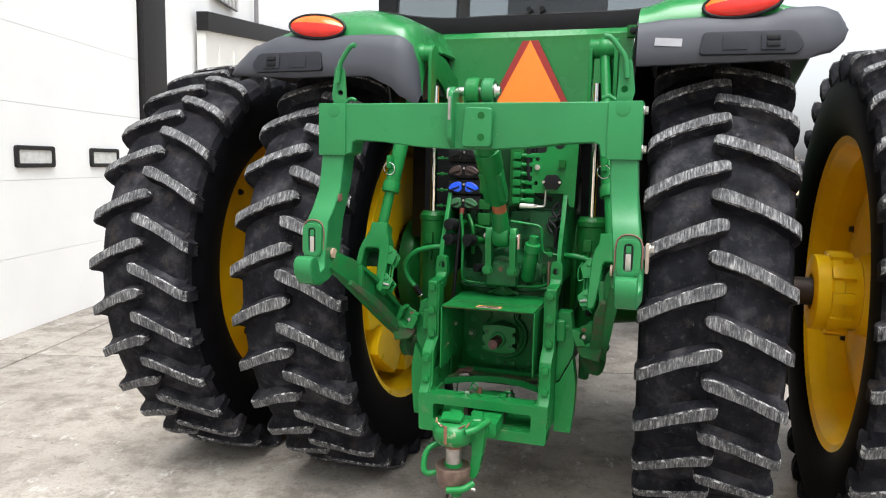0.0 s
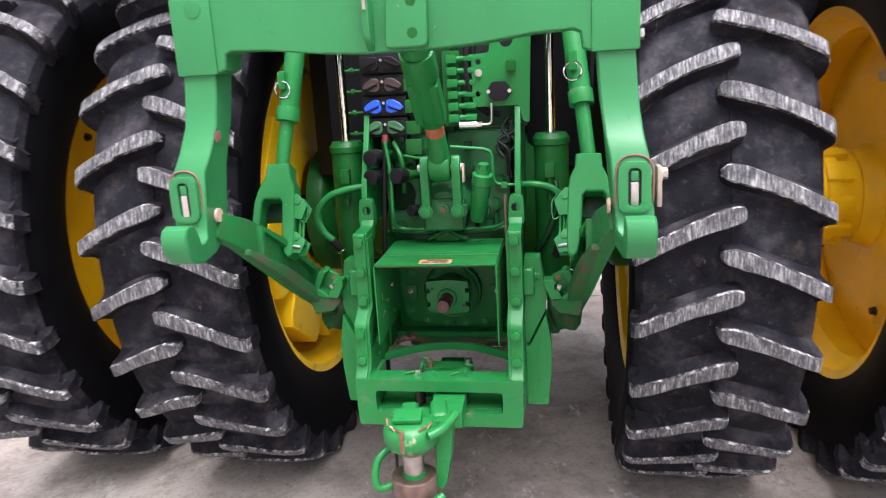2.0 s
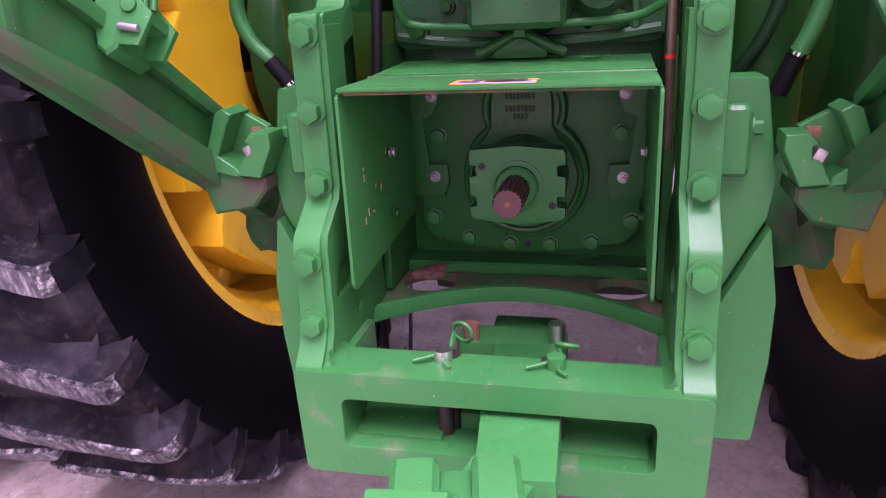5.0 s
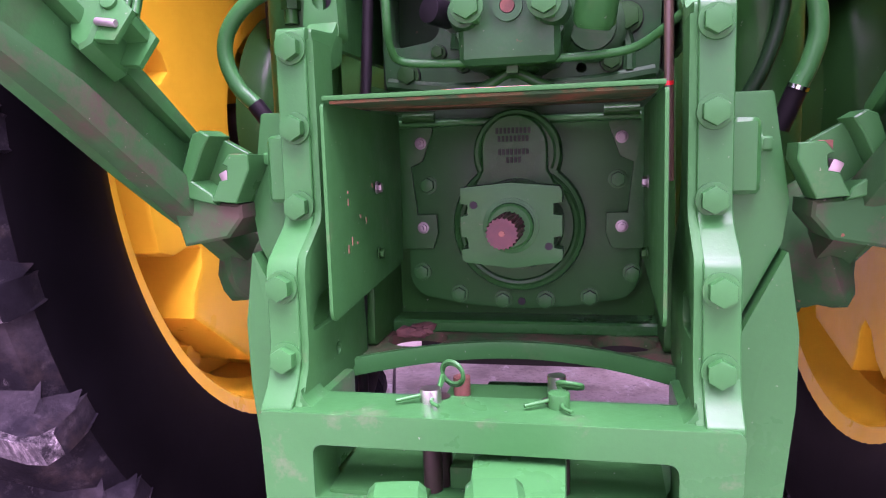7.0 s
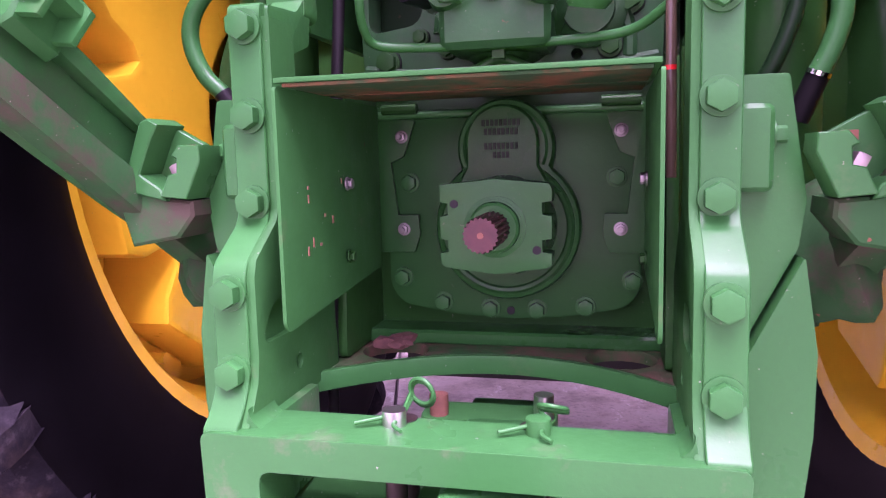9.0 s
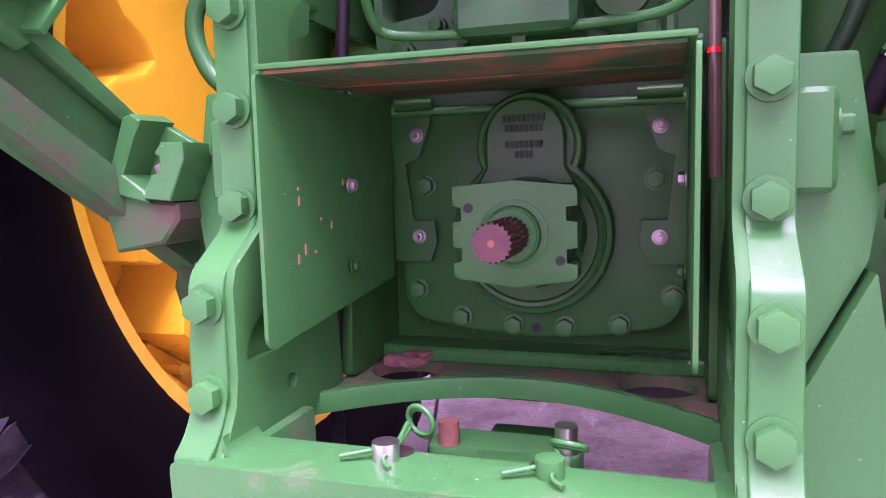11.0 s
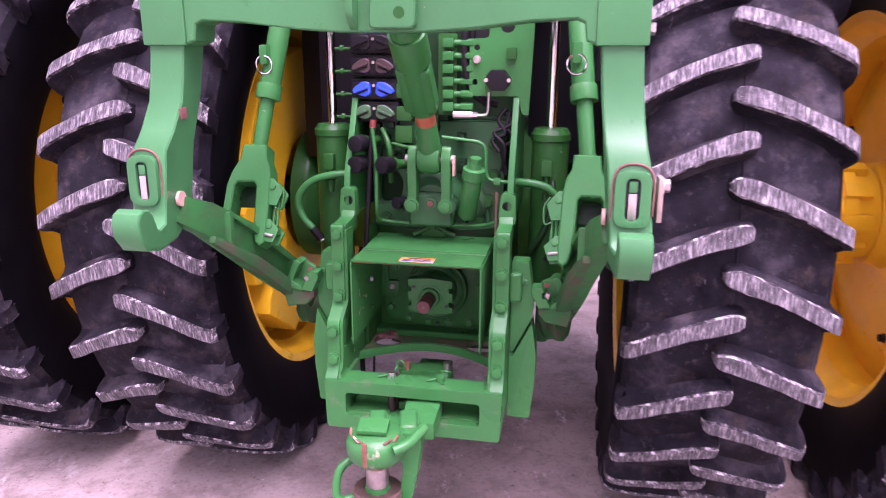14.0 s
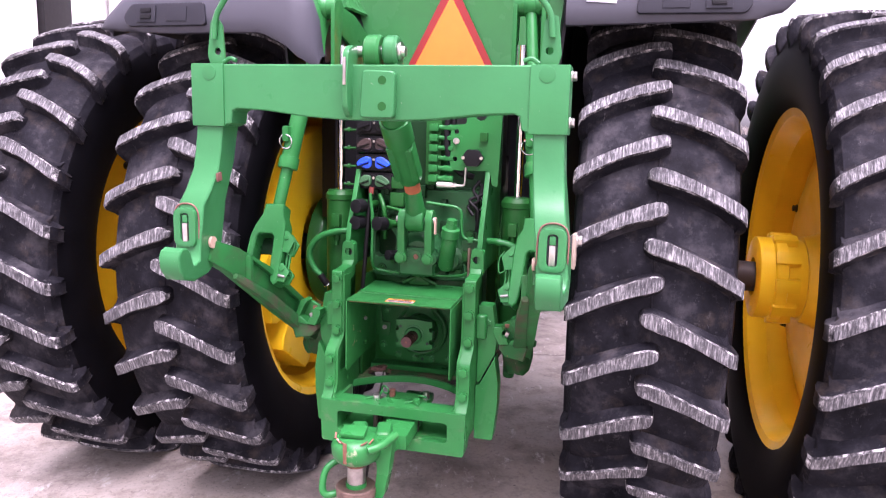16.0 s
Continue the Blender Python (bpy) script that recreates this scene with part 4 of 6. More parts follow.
bm = lathe(B(), [(0, 0.046), (0.55, 0.046), (0.7, 0.040), (0.75, 0.032), (1, 0.030), (1, 0)], (0.103, 0.205, 1.024), (0.103, 0.168, 1.020), 32)
part("port_flange", bm, FACE, face)
for pts in ([(-0.185, 0.197, 0.962), (-0.10, 0.196, 0.952), (0.0, 0.196, 0.950), (0.10, 0.196, 0.952), (0.185, 0.197, 0.962)], [(0.152, 0.197, 0.965), (0.150, 0.197, 1.00), (0.130, 0.197, 1.065), (0.118, 0.197, 1.16)],
            [(-0.085, 0.197, 1.005), (-0.080, 0.197, 1.06), (-0.085, 0.197, 1.14)]):
    part("casting_rib", tube(B(), pts, 0.009, 8), FACE, face)
for x, z, r in ((-0.155, 0.972, 0.012), (-0.075, 0.985, 0.009), (0.128, 0.978, 0.011), (0.050, 0.990, 0.008), (0.148, 1.033, 0.0155), (-0.110, 1.002, 0.008), (-0.165, 1.20, 0.012), (0.165, 1.20, 0.012), (0.165, 1.11, 0.012)):
    part("washer", cyl(B(), (x, 0.20, z), (x, 0.196, z), r * 1.45, seg=20), UNDER, face)
    part("bolt", hexbolt(B(), (x, 0.196, z), (0, -1, 0), r, 0.011), GREEN_CAST, face)
bm = lathe(B(), [(0, 0.085), (0.5, 0.08), (0.8, 0.07), (1, 0.05), (1, 0)], (0.0, 0.20, 1.04), (0, 0.12, 1.04), 40)
box(bm, (0, 0.15, 1.02), (0.13, 0.10, 0.10), bev=0.02, seg=3)
for sx in (-1, 1):
    cyl(bm, (sx * 0.055, 0.12, 1.035), (sx * 0.055, 0.088, 1.035), 0.024, 0.020, bev=0.003)
pipe(bm, (0.0, 0.11, 1.04), (0.0, 0.094, 1.04), 0.019, 0.010)
plate(bm, round2([(-0.072, 1.015), (0.072, 1.015), (0.060, 0.998), (0.022, 0.986), (0.0, 0.983), (-0.022, 0.986), (-0.060, 0.998)], 0.010), "xz", 0.108, 0.07, bev=0.006)
part("link_boss", bm, FACE, tractor, "cast boss of the top link bracket, paint dulled by oil")
part("boss_hole", cyl(B(), (0, 0.0935, 1.04), (0, 0.10, 1.04), 0.009), RUST, tractor)
# dark block added behind the valves, standing for the shade in the gap
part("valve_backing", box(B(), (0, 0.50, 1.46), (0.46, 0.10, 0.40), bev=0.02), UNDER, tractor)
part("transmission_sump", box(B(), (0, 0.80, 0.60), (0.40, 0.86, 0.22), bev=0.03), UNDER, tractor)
rng_d = random.Random(31)
for k in range(5):
    tmp = bmesh.new()
    bmesh.ops.create_icosphere(tmp, subdivisions=2, radius=1.0)
    for v in tmp.verts:
        v.co *= rng_d.uniform(0.75, 1.15)
    sz = rng_d.uniform(0.008, 0.016)
    bm = join(B(), tmp, Matrix.Translation((-0.160 + 0.012 * k * rng_d.uniform(0.2, 1.2), 0.176 + rng_d.uniform(-0.02, 0.012), 0.602 + 0.35 * sz)) @ Matrix.Diagonal((sz * 1.4, sz, sz * 0.7, 1)))
    part("dirt_clump", bm, WORN_DIRT, tractor)
# gusset under the pipe clip
bm = B()
box(bm, (0.0, 0.175, 0.945), (0.075, 0.06, 0.03), bev=0.01)
tube(bm, [(-0.060, 0.150, 0.936), (-0.03, 0.150, 0.950), (0.0, 0.150, 0.964), (0.03, 0.150, 0.950), (0.060, 0.150, 0.936)], 0.008)
box(bm, (0.002, 0.126, 0.982), (0.015, 0.012, 0.044), bev=0.002)
part("pipe_clip", bm, GREEN_CAST, tractor)
# clevis bars for the top link
for x in (-0.047, 0.047):
    bm = plate(B(), round2([(0.075, 1.02), (0.115, 1.02), (0.125, 1.19), (0.085, 1.205), (0.068, 1.17)], 0.012), "yz", x - 0.0125, 0.025, bev=0.004)
    cl = part("clevis_bar", bm, GREEN, tractor, "green clevis bar of the top link bracket")
    part("bolt", hexbolt(B(), (x, 0.073, 1.038), (0, -1, 0), 0.0155, 0.011, 0.003), GREEN, cl)
part("clevis_pin", cyl(B(), (-0.070, 0.098, 1.165), (0.064, 0.098, 1.165), 0.013, seg=18, bev=0.002), STEEL, tractor, "bright steel clevis pin")
part("pin_plate", box(B(), (0.068, 0.088, 1.150), (0.006, 0.018, 0.055), bev=0.001), plain("pale_wear_plate", (0.40, 0.28, 0.21), 0.5), tractor)

# side frames that lean forward
for s in (-1, 1):
    prof = [(0.045, 1.0), (0.045, 1.075), (0.055, 1.095), (0.065, 1.13), (0.12, 1.24), (0.19, 1.40), (0.24, 1.50), (0.40, 1.50), (0.40, 1.0)]
    bm = plate(B(), prof, "yz", s * 0.228 - 0.006, 0.012, bev=0.002)
    plate(bm, [(0.050, 1.083), (0.060, 1.10), (0.072, 1.13), (0.127, 1.24), (0.197, 1.40), (0.247, 1.50), (0.232, 1.50), (0.182, 1.40), (0.112, 1.24), (0.057, 1.13)], "yz", s * 0.228 - 0.0085, 0.017, bev=0.003)
    fr = part("side_frame", bm, GREEN, tractor, "green ribbed side plate of the hitch housing")
    bm = plate(B(), round2([(s * 0.223 - 0.025, 1.010), (s * 0.223 + 0.023, 1.0), (s * 0.223 + 0.020, 1.085), (s * 0.223 - 0.018, 1.09)], 0.014), "xz", 0.038, 0.035,
               [circle2(s * 0.221, 1.052, 0.0125, 18)], bev=0.004)
    part("pin_lug", bm, GREEN, fr)
    # dark disc closes the bore, its shade put into the colour
    part("pin_bore", cyl(B(), (s * 0.221, 0.055, 1.052), (s * 0.221, 0.068, 1.052), 0.0125), PRINT_HOLE_DARK, fr)

# lift cylinders with chrome rods, and their hoses
for s in (-1, 1):
    bm = lathe(B(), [(0, 0.03), (0, 0.048), (0.02, 0.052), (0.93, 0.052), (0.935, 0.056), (0.97, 0.056), (0.985, 0.050), (1, 0.046), (1, 0.0)], (s * 0.322, 0.226, 0.74), (s * 0.322, 0.226, 1.245), 32)
    cy = part("lift_cylinder", bm, GREEN_CAST, tractor, "dark green hydraulic lift cylinder")
    part("piston_rod", cyl(B(), (s * 0.322, 0.226, 1.24), (s * 0.322, 0.226, 1.75), 0.0135, seg=18), CHROME, cy, "chrome piston rod")
    bm = B()
    box(bm, (s * 0.317, 0.168, 1.14), (0.030, 0.03, 0.045), bev=0.005)
    cyl(bm, (s * 0.317, 0.168, 1.05), (s * 0.317, 0.168, 1.12), 0.010)
    cyl(bm, (s * 0.317, 0.168, 1.07), (s * 0.317, 0.168, 1.085), 0.014, seg=6)
    part("port_block", bm, GREEN_CAST, cy)
    bm = tube(B(), [(-0.245, 0.16, 1.108), (-0.305, 0.15, 1.102), (-0.362, 0.145, 1.085), (-0.402, 0.145, 1.048), (-0.413, 0.148, 1.008), (-0.398, 0.15, 0.966), (-0.372, 0.152, 0.938)] if s < 0 else
              [(0.230, 0.15, 1.100), (0.279, 0.14, 1.100), (0.328, 0.14, 1.085), (0.360, 0.14, 1.045), (0.369, 0.14, 0.995), (0.360, 0.14, 0.955), (0.347, 0.14, 0.926)], 0.0115, 12)
    hose = part("hydraulic_hose", bm, GREEN, tractor, "green painted hydraulic hose")
    e0, e1 = (V(-0.374, 0.152, 0.940), V(-0.350, 0.158, 0.905)) if s < 0 else (V(0.349, 0.14, 0.930), V(0.330, 0.15, 0.878))
    part("hose_end", cyl(B(), e0, e1, 0.0125), HOSE, hose)
    e2 = e1 if s < 0 else e0
    part("ferrule", cyl(B(), e2, e2 + (e1 - e0).normalized() * 0.005, 0.0135), CHROME, hose)

bm = tube(B(), [(0.330, 0.20, 1.12), (0.336, 0.165, 1.07), (0.329, 0.160, 1.007), (0.308, 0.160, 0.945), (0.280, 0.170, 0.898), (0.262, 0.19, 0.85)], 0.0095, 10)
part("hydraulic_hose", bm, SHADE_GREEN, tractor, "thin dark green hydraulic hose")

# remote couplers, four rows of paired dust caps
SX, SY = -0.172, 0.150
for z, mat, lab in ((1.475, BLACK, "black"), (1.413, BROWN, "dark brown"), (1.350, BLUE, "bright blue"), (1.287, DARKGREEN, "dull green")):
    bm = box(B(), (SX, SY + 0.03, z), (0.138, 0.05, 0.058), bev=0.006)
    box(bm, (SX, SY + 0.003, z - 0.002), (0.128, 0.01, 0.046), bev=0.004)
    body = part("coupler_block", bm, BLACK, tractor, f"hydraulic coupler row with two {lab} dust caps")
    for sx in (-1, 1):
        wing = round2([(0.006, -0.013), (0.022, -0.022), (0.046, -0.015), (0.063, -0.006), (0.052, 0.008), (0.030, 0.021), (0.010, 0.019)], 0.009, 5)
        bm = plate(B(), [(SX + sx * a, z + c) for a, c in wing], "xz", SY - 0.013, 0.016, bev=0.005, seg=3)
        box(bm, (SX + sx * 0.034, SY - 0.016, z - 0.001), (0.046, 0.008, 0.006), (0, sx * 22, 0), bev=0.002)
        part("dust_cap", bm, mat, body)
        part("cap_slot", box(B(), (SX + sx * 0.034, SY - 0.0135, z - 0.009), (0.040, 0.004, 0.004), (0, sx * 22, 0), bev=0.001), UNDER, body)
    part("screw", cyl(B(), (SX, SY - 0.006, z + 0.010), (SX, SY, z + 0.010), 0.0042, seg=12), ZINC, body)
    bm = box(B(), (SX + 0.085, SY + 0.02, z - 0.004), (0.045, 0.04, 0.04), bev=0.006)
    part("valve_end", bm, GREEN_CAST, body)
    bm = cyl(B(), (SX - 0.062, SY + 0.01, z - 0.015), (SX - 0.115, SY + 0.01, z - 0.016), 0.004, seg=8)
    cyl(bm, (SX - 0.09, SY + 0.01, z - 0.015), (SX - 0.10, SY + 0.01, z - 0.015), 0.008, seg=6)
    part("valve_nipple", bm, GREEN_CAST, body)
part("valve_body", box(B(), (-0.10, 0.27, 1.40), (0.27, 0.16, 0.28), bev=0.015), SHADE_GREEN, tractor)
# capped ports under the couplers
for x, y, z, d in ((-0.205, 0.06, 1.205, (-0.3, -1, 0)), (-0.208, 0.06, 1.148, (-0.3, -1, 0)), (-0.130, 0.06, 1.150, (-0.45, -1, 0.1)), (-0.098, 0.085, 1.040, (-0.6, -1, 0.1))):
    d = Vector(d).normalized()
    p = V(x, y, z)
    bm = cyl(B(), p - d * 0.040, p, 0.0235 if z > 1.1 else 0.017, seg=20, bev=0.003)
    cap = part("port_cap", bm, BLACK, tractor, "black rubber port cap")
    part("fitting", cyl(B(), p - d * 0.12, p - d * 0.045, 0.014, seg=16), GREEN_CAST, cap)
    part("collar", pipe(B(), p - d * 0.058, p - d * 0.047, 0.0195, 0.012), ZINC if z < 1.1 else GREEN_CAST, cap)
bm = tube(B(), [(-0.165, 0.11, 1.265), (-0.170, 0.095, 1.18), (-0.182, 0.09, 1.0), (-0.195, 0.085, 0.80), (-0.205, 0.085, 0.62), (-0.208, 0.09, 0.50), (-0.205, 0.10, 0.42)], 0.0075, 10)
drain = part("drain_hose", bm, HOSE, tractor, "thin black drain hose")
part("hose_clip", cyl(B(), (-0.165, 0.11, 1.268), (-0.166, 0.106, 1.245), 0.009), plain("red_clip", (0.12, 0.018, 0.012), 0.5), drain)
# valve solenoids between couplers and bracket
bm = box(B(), (0.035, 0.20, 1.39), (0.055, 0.07, 0.22), bev=0.008)
sol = part("solenoid_bank", bm, GREEN_CAST, tractor)
for k in range(6):
    z = 1.475 - 0.034 * k
    bm = cyl(B(), (0.045, 0.16, z), (0.082, 0.16, z), 0.0085, seg=12)
    cyl(bm, (0.074, 0.16, z), (0.108, 0.158, z - 0.001), 0.0115, seg=6, bev=0.002)
    box(bm, (0.040, 0.155, z), (0.03, 0.03, 0.024), bev=0.004)
    part("solenoid", bm, GREEN, sol)
cyl_b = cyl(B(), (0.055, 0.15, 1.283), (0.108, 0.15, 1.283), 0.011, seg=16)
cyl(cyl_b, (0.108, 0.15, 1.283), (0.122, 0.15, 1.283), 0.0085, seg=6)
tube(cyl_b, [(0.120, 0.15, 1.283), (0.140, 0.15, 1.283), (0.150, 0.15, 1.290), (0.152, 0.15, 1.315), (0.153, 0.15, 1.345)], 0.0045)
part("steel_pipe_fitting", cyl_b, ZINC, tractor, "bright steel pipe fitting")
for k, pts in enumerate(([(0.09, 0.17, 1.56), (0.082, 0.16, 1.46), (0.09, 0.16, 1.38), (0.12, 0.18, 1.33), (0.17, 0.2, 1.31)], [(0.10, 0.20, 1.56), (0.096, 0.19, 1.46), (0.102, 0.19, 1.37), (0.14, 0.21, 1.31)],
                        [(0.20, 0.17, 1.30), (0.18, 0.16, 1.27), (0.20, 0.15, 1.235), (0.165, 0.15, 1.215), (0.185, 0.14, 1.185)], [(0.19, 0.18, 1.30), (0.215, 0.16, 1.26), (0.17, 0.15, 1.235), (0.20, 0.14, 1.20), (0.195, 0.15, 1.13)],
                        [(0.21, 0.17, 1.29), (0.205, 0.16, 1.25), (0.225, 0.15, 1.22), (0.195, 0.15, 1.19), (0.205, 0.15, 1.12)])):
    part("wiring_hose", tube(B(), pts, 0.011 if k < 2 else 0.0055, 10), HOSE, tractor, "black wiring in conduit")
# bracket plate with a socket
bm = plate(B(), round2([(0.098, 1.335), (0.235, 1.335), (0.243, 1.288), (0.262, 1.283), (0.272, 1.54), (0.155, 1.54), (0.150, 1.488), (0.098, 1.485)], 0.008), "xz", 0.150, 0.006,
           [circle2(0.118, 1.463, 0.008, 14), circle2(0.114, 1.372, 0.008, 14), circle2(0.20, 1.52, 0.02, 18)], bev=0.0015)
brk = part("socket_bracket", bm, GREEN, tractor, "flat green bracket plate with electrical socket")
bm = plate(B(), round2([(0.140, 1.378), (0.158, 1.405), (0.196, 1.405), (0.215, 1.378), (0.196, 1.350), (0.158, 1.350)], 0.006), "xz", 0.128, 0.024, bev=0.004)
part("socket", bm, BLACK, brk, "black socket with hinged cover")
for x in (0.147, 0.208):
    part("screw", cyl(B(), (x, 0.124, 1.378), (x, 0.13, 1.378), 0.0055, seg=14), ZINC, brk)
part("washer_bolt", hexbolt(B(), (0.118, 0.150, 1.432), (0, -1, 0), 0.008, 0.008, 0.004), ZINC, brk)
part("clip", box(B(), (0.213, 0.142, 1.447), (0.026, 0.014, 0.030), bev=0.003), GREEN_CAST, brk)
# small cylinder on a slant, and pipes
bm = lathe(B(), [(0, 0.020), (0.05, 0.026), (0.70, 0.026), (0.72, 0.030), (0.90, 0.030), (0.92, 0.020), (1.0, 0.018), (1, 0)], (0.104, 0.095, 1.005), (0.130, 0.060, 1.163), 24)
cyl(bm, (0.130, 0.060, 1.163), (0.132, 0.057, 1.178), 0.017, seg=6)
part("accumulator", bm, GREEN, tractor, "small green hydraulic accumulator")
bm = tube(B(), [(0.03, 0.11, 1.225), (0.10, 0.11, 1.218), (0.135, 0.11, 1.212), (0.150, 0.11, 1.195), (0.153, 0.11, 1.14), (0.160, 0.11, 1.115), (0.18, 0.11, 1.108), (0.225, 0.115, 1.105)], 0.0052)
box(bm, (0.185, 0.11, 1.107), (0.02, 0.018, 0.018), bev=0.003)
part("hydraulic_pipe", bm, GREEN, tractor)
bm = tube(B(), [(-0.160, 0.08, 1.25), (-0.150, 0.08, 1.15), (-0.150, 0.075, 1.04), (-0.152, 0.095, 0.998), (-0.138, 0.115, 0.981), (-0.06, 0.118, 0.976), (0.0, 0.118, 0.975), (0.09, 0.118, 0.976), (0.15, 0.112, 0.981), (0.185, 0.085, 0.998), (0.215, 0.055, 1.020)], 0.0055)
part("hydraulic_pipe", bm, GREEN, tractor)
bm = tube(B(), [(-0.15, 0.15, 1.24), (-0.125, 0.12, 1.20), (-0.12, 0.12, 1.15), (-0.125, 0.14, 1.09)], 0.008)
tube(bm, [(-0.12, 0.14, 1.20), (-0.06, 0.13, 1.192), (-0.02, 0.13, 1.205)], 0.0055)
box(bm, (-0.09, 0.17, 1.225), (0.05, 0.03, 0.05), bev=0.006)
part("hydraulic_pipe", bm, GREEN_CAST, tractor)
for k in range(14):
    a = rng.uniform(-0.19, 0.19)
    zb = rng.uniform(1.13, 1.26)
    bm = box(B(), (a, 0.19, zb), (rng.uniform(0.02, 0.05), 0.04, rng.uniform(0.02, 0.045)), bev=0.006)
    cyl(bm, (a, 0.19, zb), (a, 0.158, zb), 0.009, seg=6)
    part("casting_boss", bm, SHADE_GREEN, tractor)
gauge = part("sight_rod", cyl(B(), (0.192, 0.07, 0.82), (0.189, 0.07, 1.085), 0.0058, seg=12), plain("clear_tan_tube", (0.075, 0.055, 0.034), 0.2), tractor, "thin tan sight tube")
part("band", cyl(B(), (0.1901, 0.07, 0.931), (0.1900, 0.07, 0.936), 0.0066, seg=12), RED_LENS, gauge)

# ---- top link ----
lo, mid, hi = V(0, 0.092, 1.170), V(0, 0.035, 1.290), V(0, -0.345, 1.665)
d = (hi - mid).normalized()
bm = cyl(B(), mid + d * 0.030, mid + d * 0.42, 0.039, seg=28, bev=0.004)
cyl(bm, mid + d * 0.20, mid + d * 0.29, 0.046, seg=28, bev=0.006)
box(bm, mid + d * 0.11 + V(0, -0.012, 0), (0.084, 0.05, 0.15), (45, 0, 0), bev=0.012, seg=3)
link = part("top_link", bm, GREEN, tractor, "thick green top link with a rusty band above its eye")
up = (mid - lo).normalized()
bm = cyl(B(), lo + up * 0.02, mid - up * 0.022, 0.034, 0.027, seg=24, bev=0.003)
lathe(bm, [(0, 0.012), (0, 0.038), (0.15, 0.044), (0.85, 0.044), (1, 0.038), (1, 0.012)], (-0.030, lo.y, lo.z), (0.030, lo.y, lo.z), 28)
part("link_eye", bm, GREEN, link)
part("rusty_band", cyl(B(), mid - up * 0.024, mid + d * 0.034, 0.0268, seg=24), plain("orange_rust", (0.34, 0.095, 0.035), 0.7), link)
part("upper_eye", lathe(B(), [(0, 0.012), (0, 0.040), (0.15, 0.046), (0.85, 0.046), (1, 0.040), (1, 0.012)], (-0.022, hi.y, hi.z), (0.022, hi.y, hi.z), 28), GREEN, link)

# ---- lift arms, lift links and lower links ----
for s in (-1, 1):
    top = V(s * 0.350, 0.135, 1.862)
    foot = V(-0.434, -0.052, 1.196) if s < 0 else V(0.424, -0.092, 1.198)
    d = (foot - top).normalized()
    bm = beam(B(), [(s * 0.345, 0.55, 1.72), (s * 0.35, 0.35, 1.82), (s * 0.355, 0.12, 1.87)], [(0.05, 0.16), (0.045, 0.12), (0.035, 0.07)], 0.012)
    cyl(bm, (s * 0.350 - 0.05, 0.135, 1.862), (s * 0.350 + 0.05, 0.135, 1.862), 0.034, seg=24, bev=0.006)
    for k in (-1, 1):
        plate(bm, round2([(0.10, 1.66), (0.14, 1.64), (0.185, 1.88), (0.14, 1.905), (0.10, 1.87)], 0.02), "yz", s * 0.350 + k * 0.045 - 0.007, 0.014, bev=0.003)
    part("lift_arm", bm, GREEN, tractor, "green rockshaft lift arm")
    bm = lathe(B(), [(0, 0.01), (0, 0.032), (0.2, 0.038), (0.8, 0.038), (1, 0.032), (1, 0.01)], (top.x - 0.02, top.y, top.z), (top.x + 0.02, top.y, top.z), 24)
    cyl(bm, top + d * 0.03, top + d * 0.24, 0.018, seg=18)
    cyl(bm, top + d * 0.22, top + d * 0.56, 0.028, seg=24, bev=0.003)
    cyl(bm, top + d * 0.52, top + d * 0.56, 0.033, seg=24, bev=0.004)
    lk = part("lift_link", bm, GREEN, tractor, "green screw-adjusted lift link")
    part("link_rod", cyl(B(), top + d * 0.55, foot + d * 0.01, 0.0195, seg=20), GREEN, lk)
    c = top + d * 0.46 + V(-0.012, -0.032, 0)
    bm = ring(B(), c + V(0, -0.006, -0.006), (0.15, 1, 0.1), 0.023, 0.0025)
    part("pin_ring", bm, CHROME, lk, "bright steel pull ring")
    part("ring_lug", box(B(), c + V(0.0, 0.004, 0.020), (0.022, 0.03, 0.05), bev=0.008), GREEN, lk)
    # forked foot: a square neck that widens into two legs astride the lower link
    m = Matrix.Translation(foot) @ pose(0, 0, 0, -25, 0, s * -4.0)
    out = [(-0.032, 0.006), (0.032, 0.006), (0.036, -0.030), (0.056, -0.070), (0.066, -0.105), (0.070, -0.175), (0.048, -0.178), (0.044, -0.104), (0.036, -0.095), (-0.006, -0.095), (-0.014, -0.104), (-0.016, -0.170),
           (-0.018, -0.225), (-0.024, -0.252), (-0.036, -0.262), (-0.048, -0.254), (-0.052, -0.225), (-0.051, -0.095), (-0.046, -0.055), (-0.034, -0.030)]
    bm = plate(B(), [(s * a, c) for a, c in out], "xz", -0.034, 0.068, bev=0.009, m=m, seg=3)
    box(bm, m @ V(0, 0, -0.022), (0.062, 0.066, 0.06), (-25, 0, s * -4), bev=0.014, seg=3)
    part("link_fork", bm, GREEN, lk, "forked cast foot of the lift link")
    # dark plate added behind the fork's window to stand for its shade
    part("fork_back", plate(B(), [(s * a, c) for a, c in ((-0.018, -0.085), (0.050, -0.085), (0.050, -0.15), (-0.018, -0.15))], "xz", 0.024, 0.010, bev=0.003, m=m), SHADE_GREEN, lk)
    # two six-sided catches beside the inner leg: front and back plates with a web, joined by a pair of thin rods
    for dz, w, h in ((-0.120, 0.036, 0.036), (-0.222, 0.034, 0.030)):
        hexa = [(-0.044, dz + h), (-0.058, dz + h * 1.05), (-0.050 - w, dz + 0.004), (-0.046 - 0.72 * w, dz - h), (-0.044, dz - 0.9 * h)]
        bm = plate(B(), [(s * a, c) for a, c in hexa], "xz", -0.030, 0.008, bev=0.002, m=m)
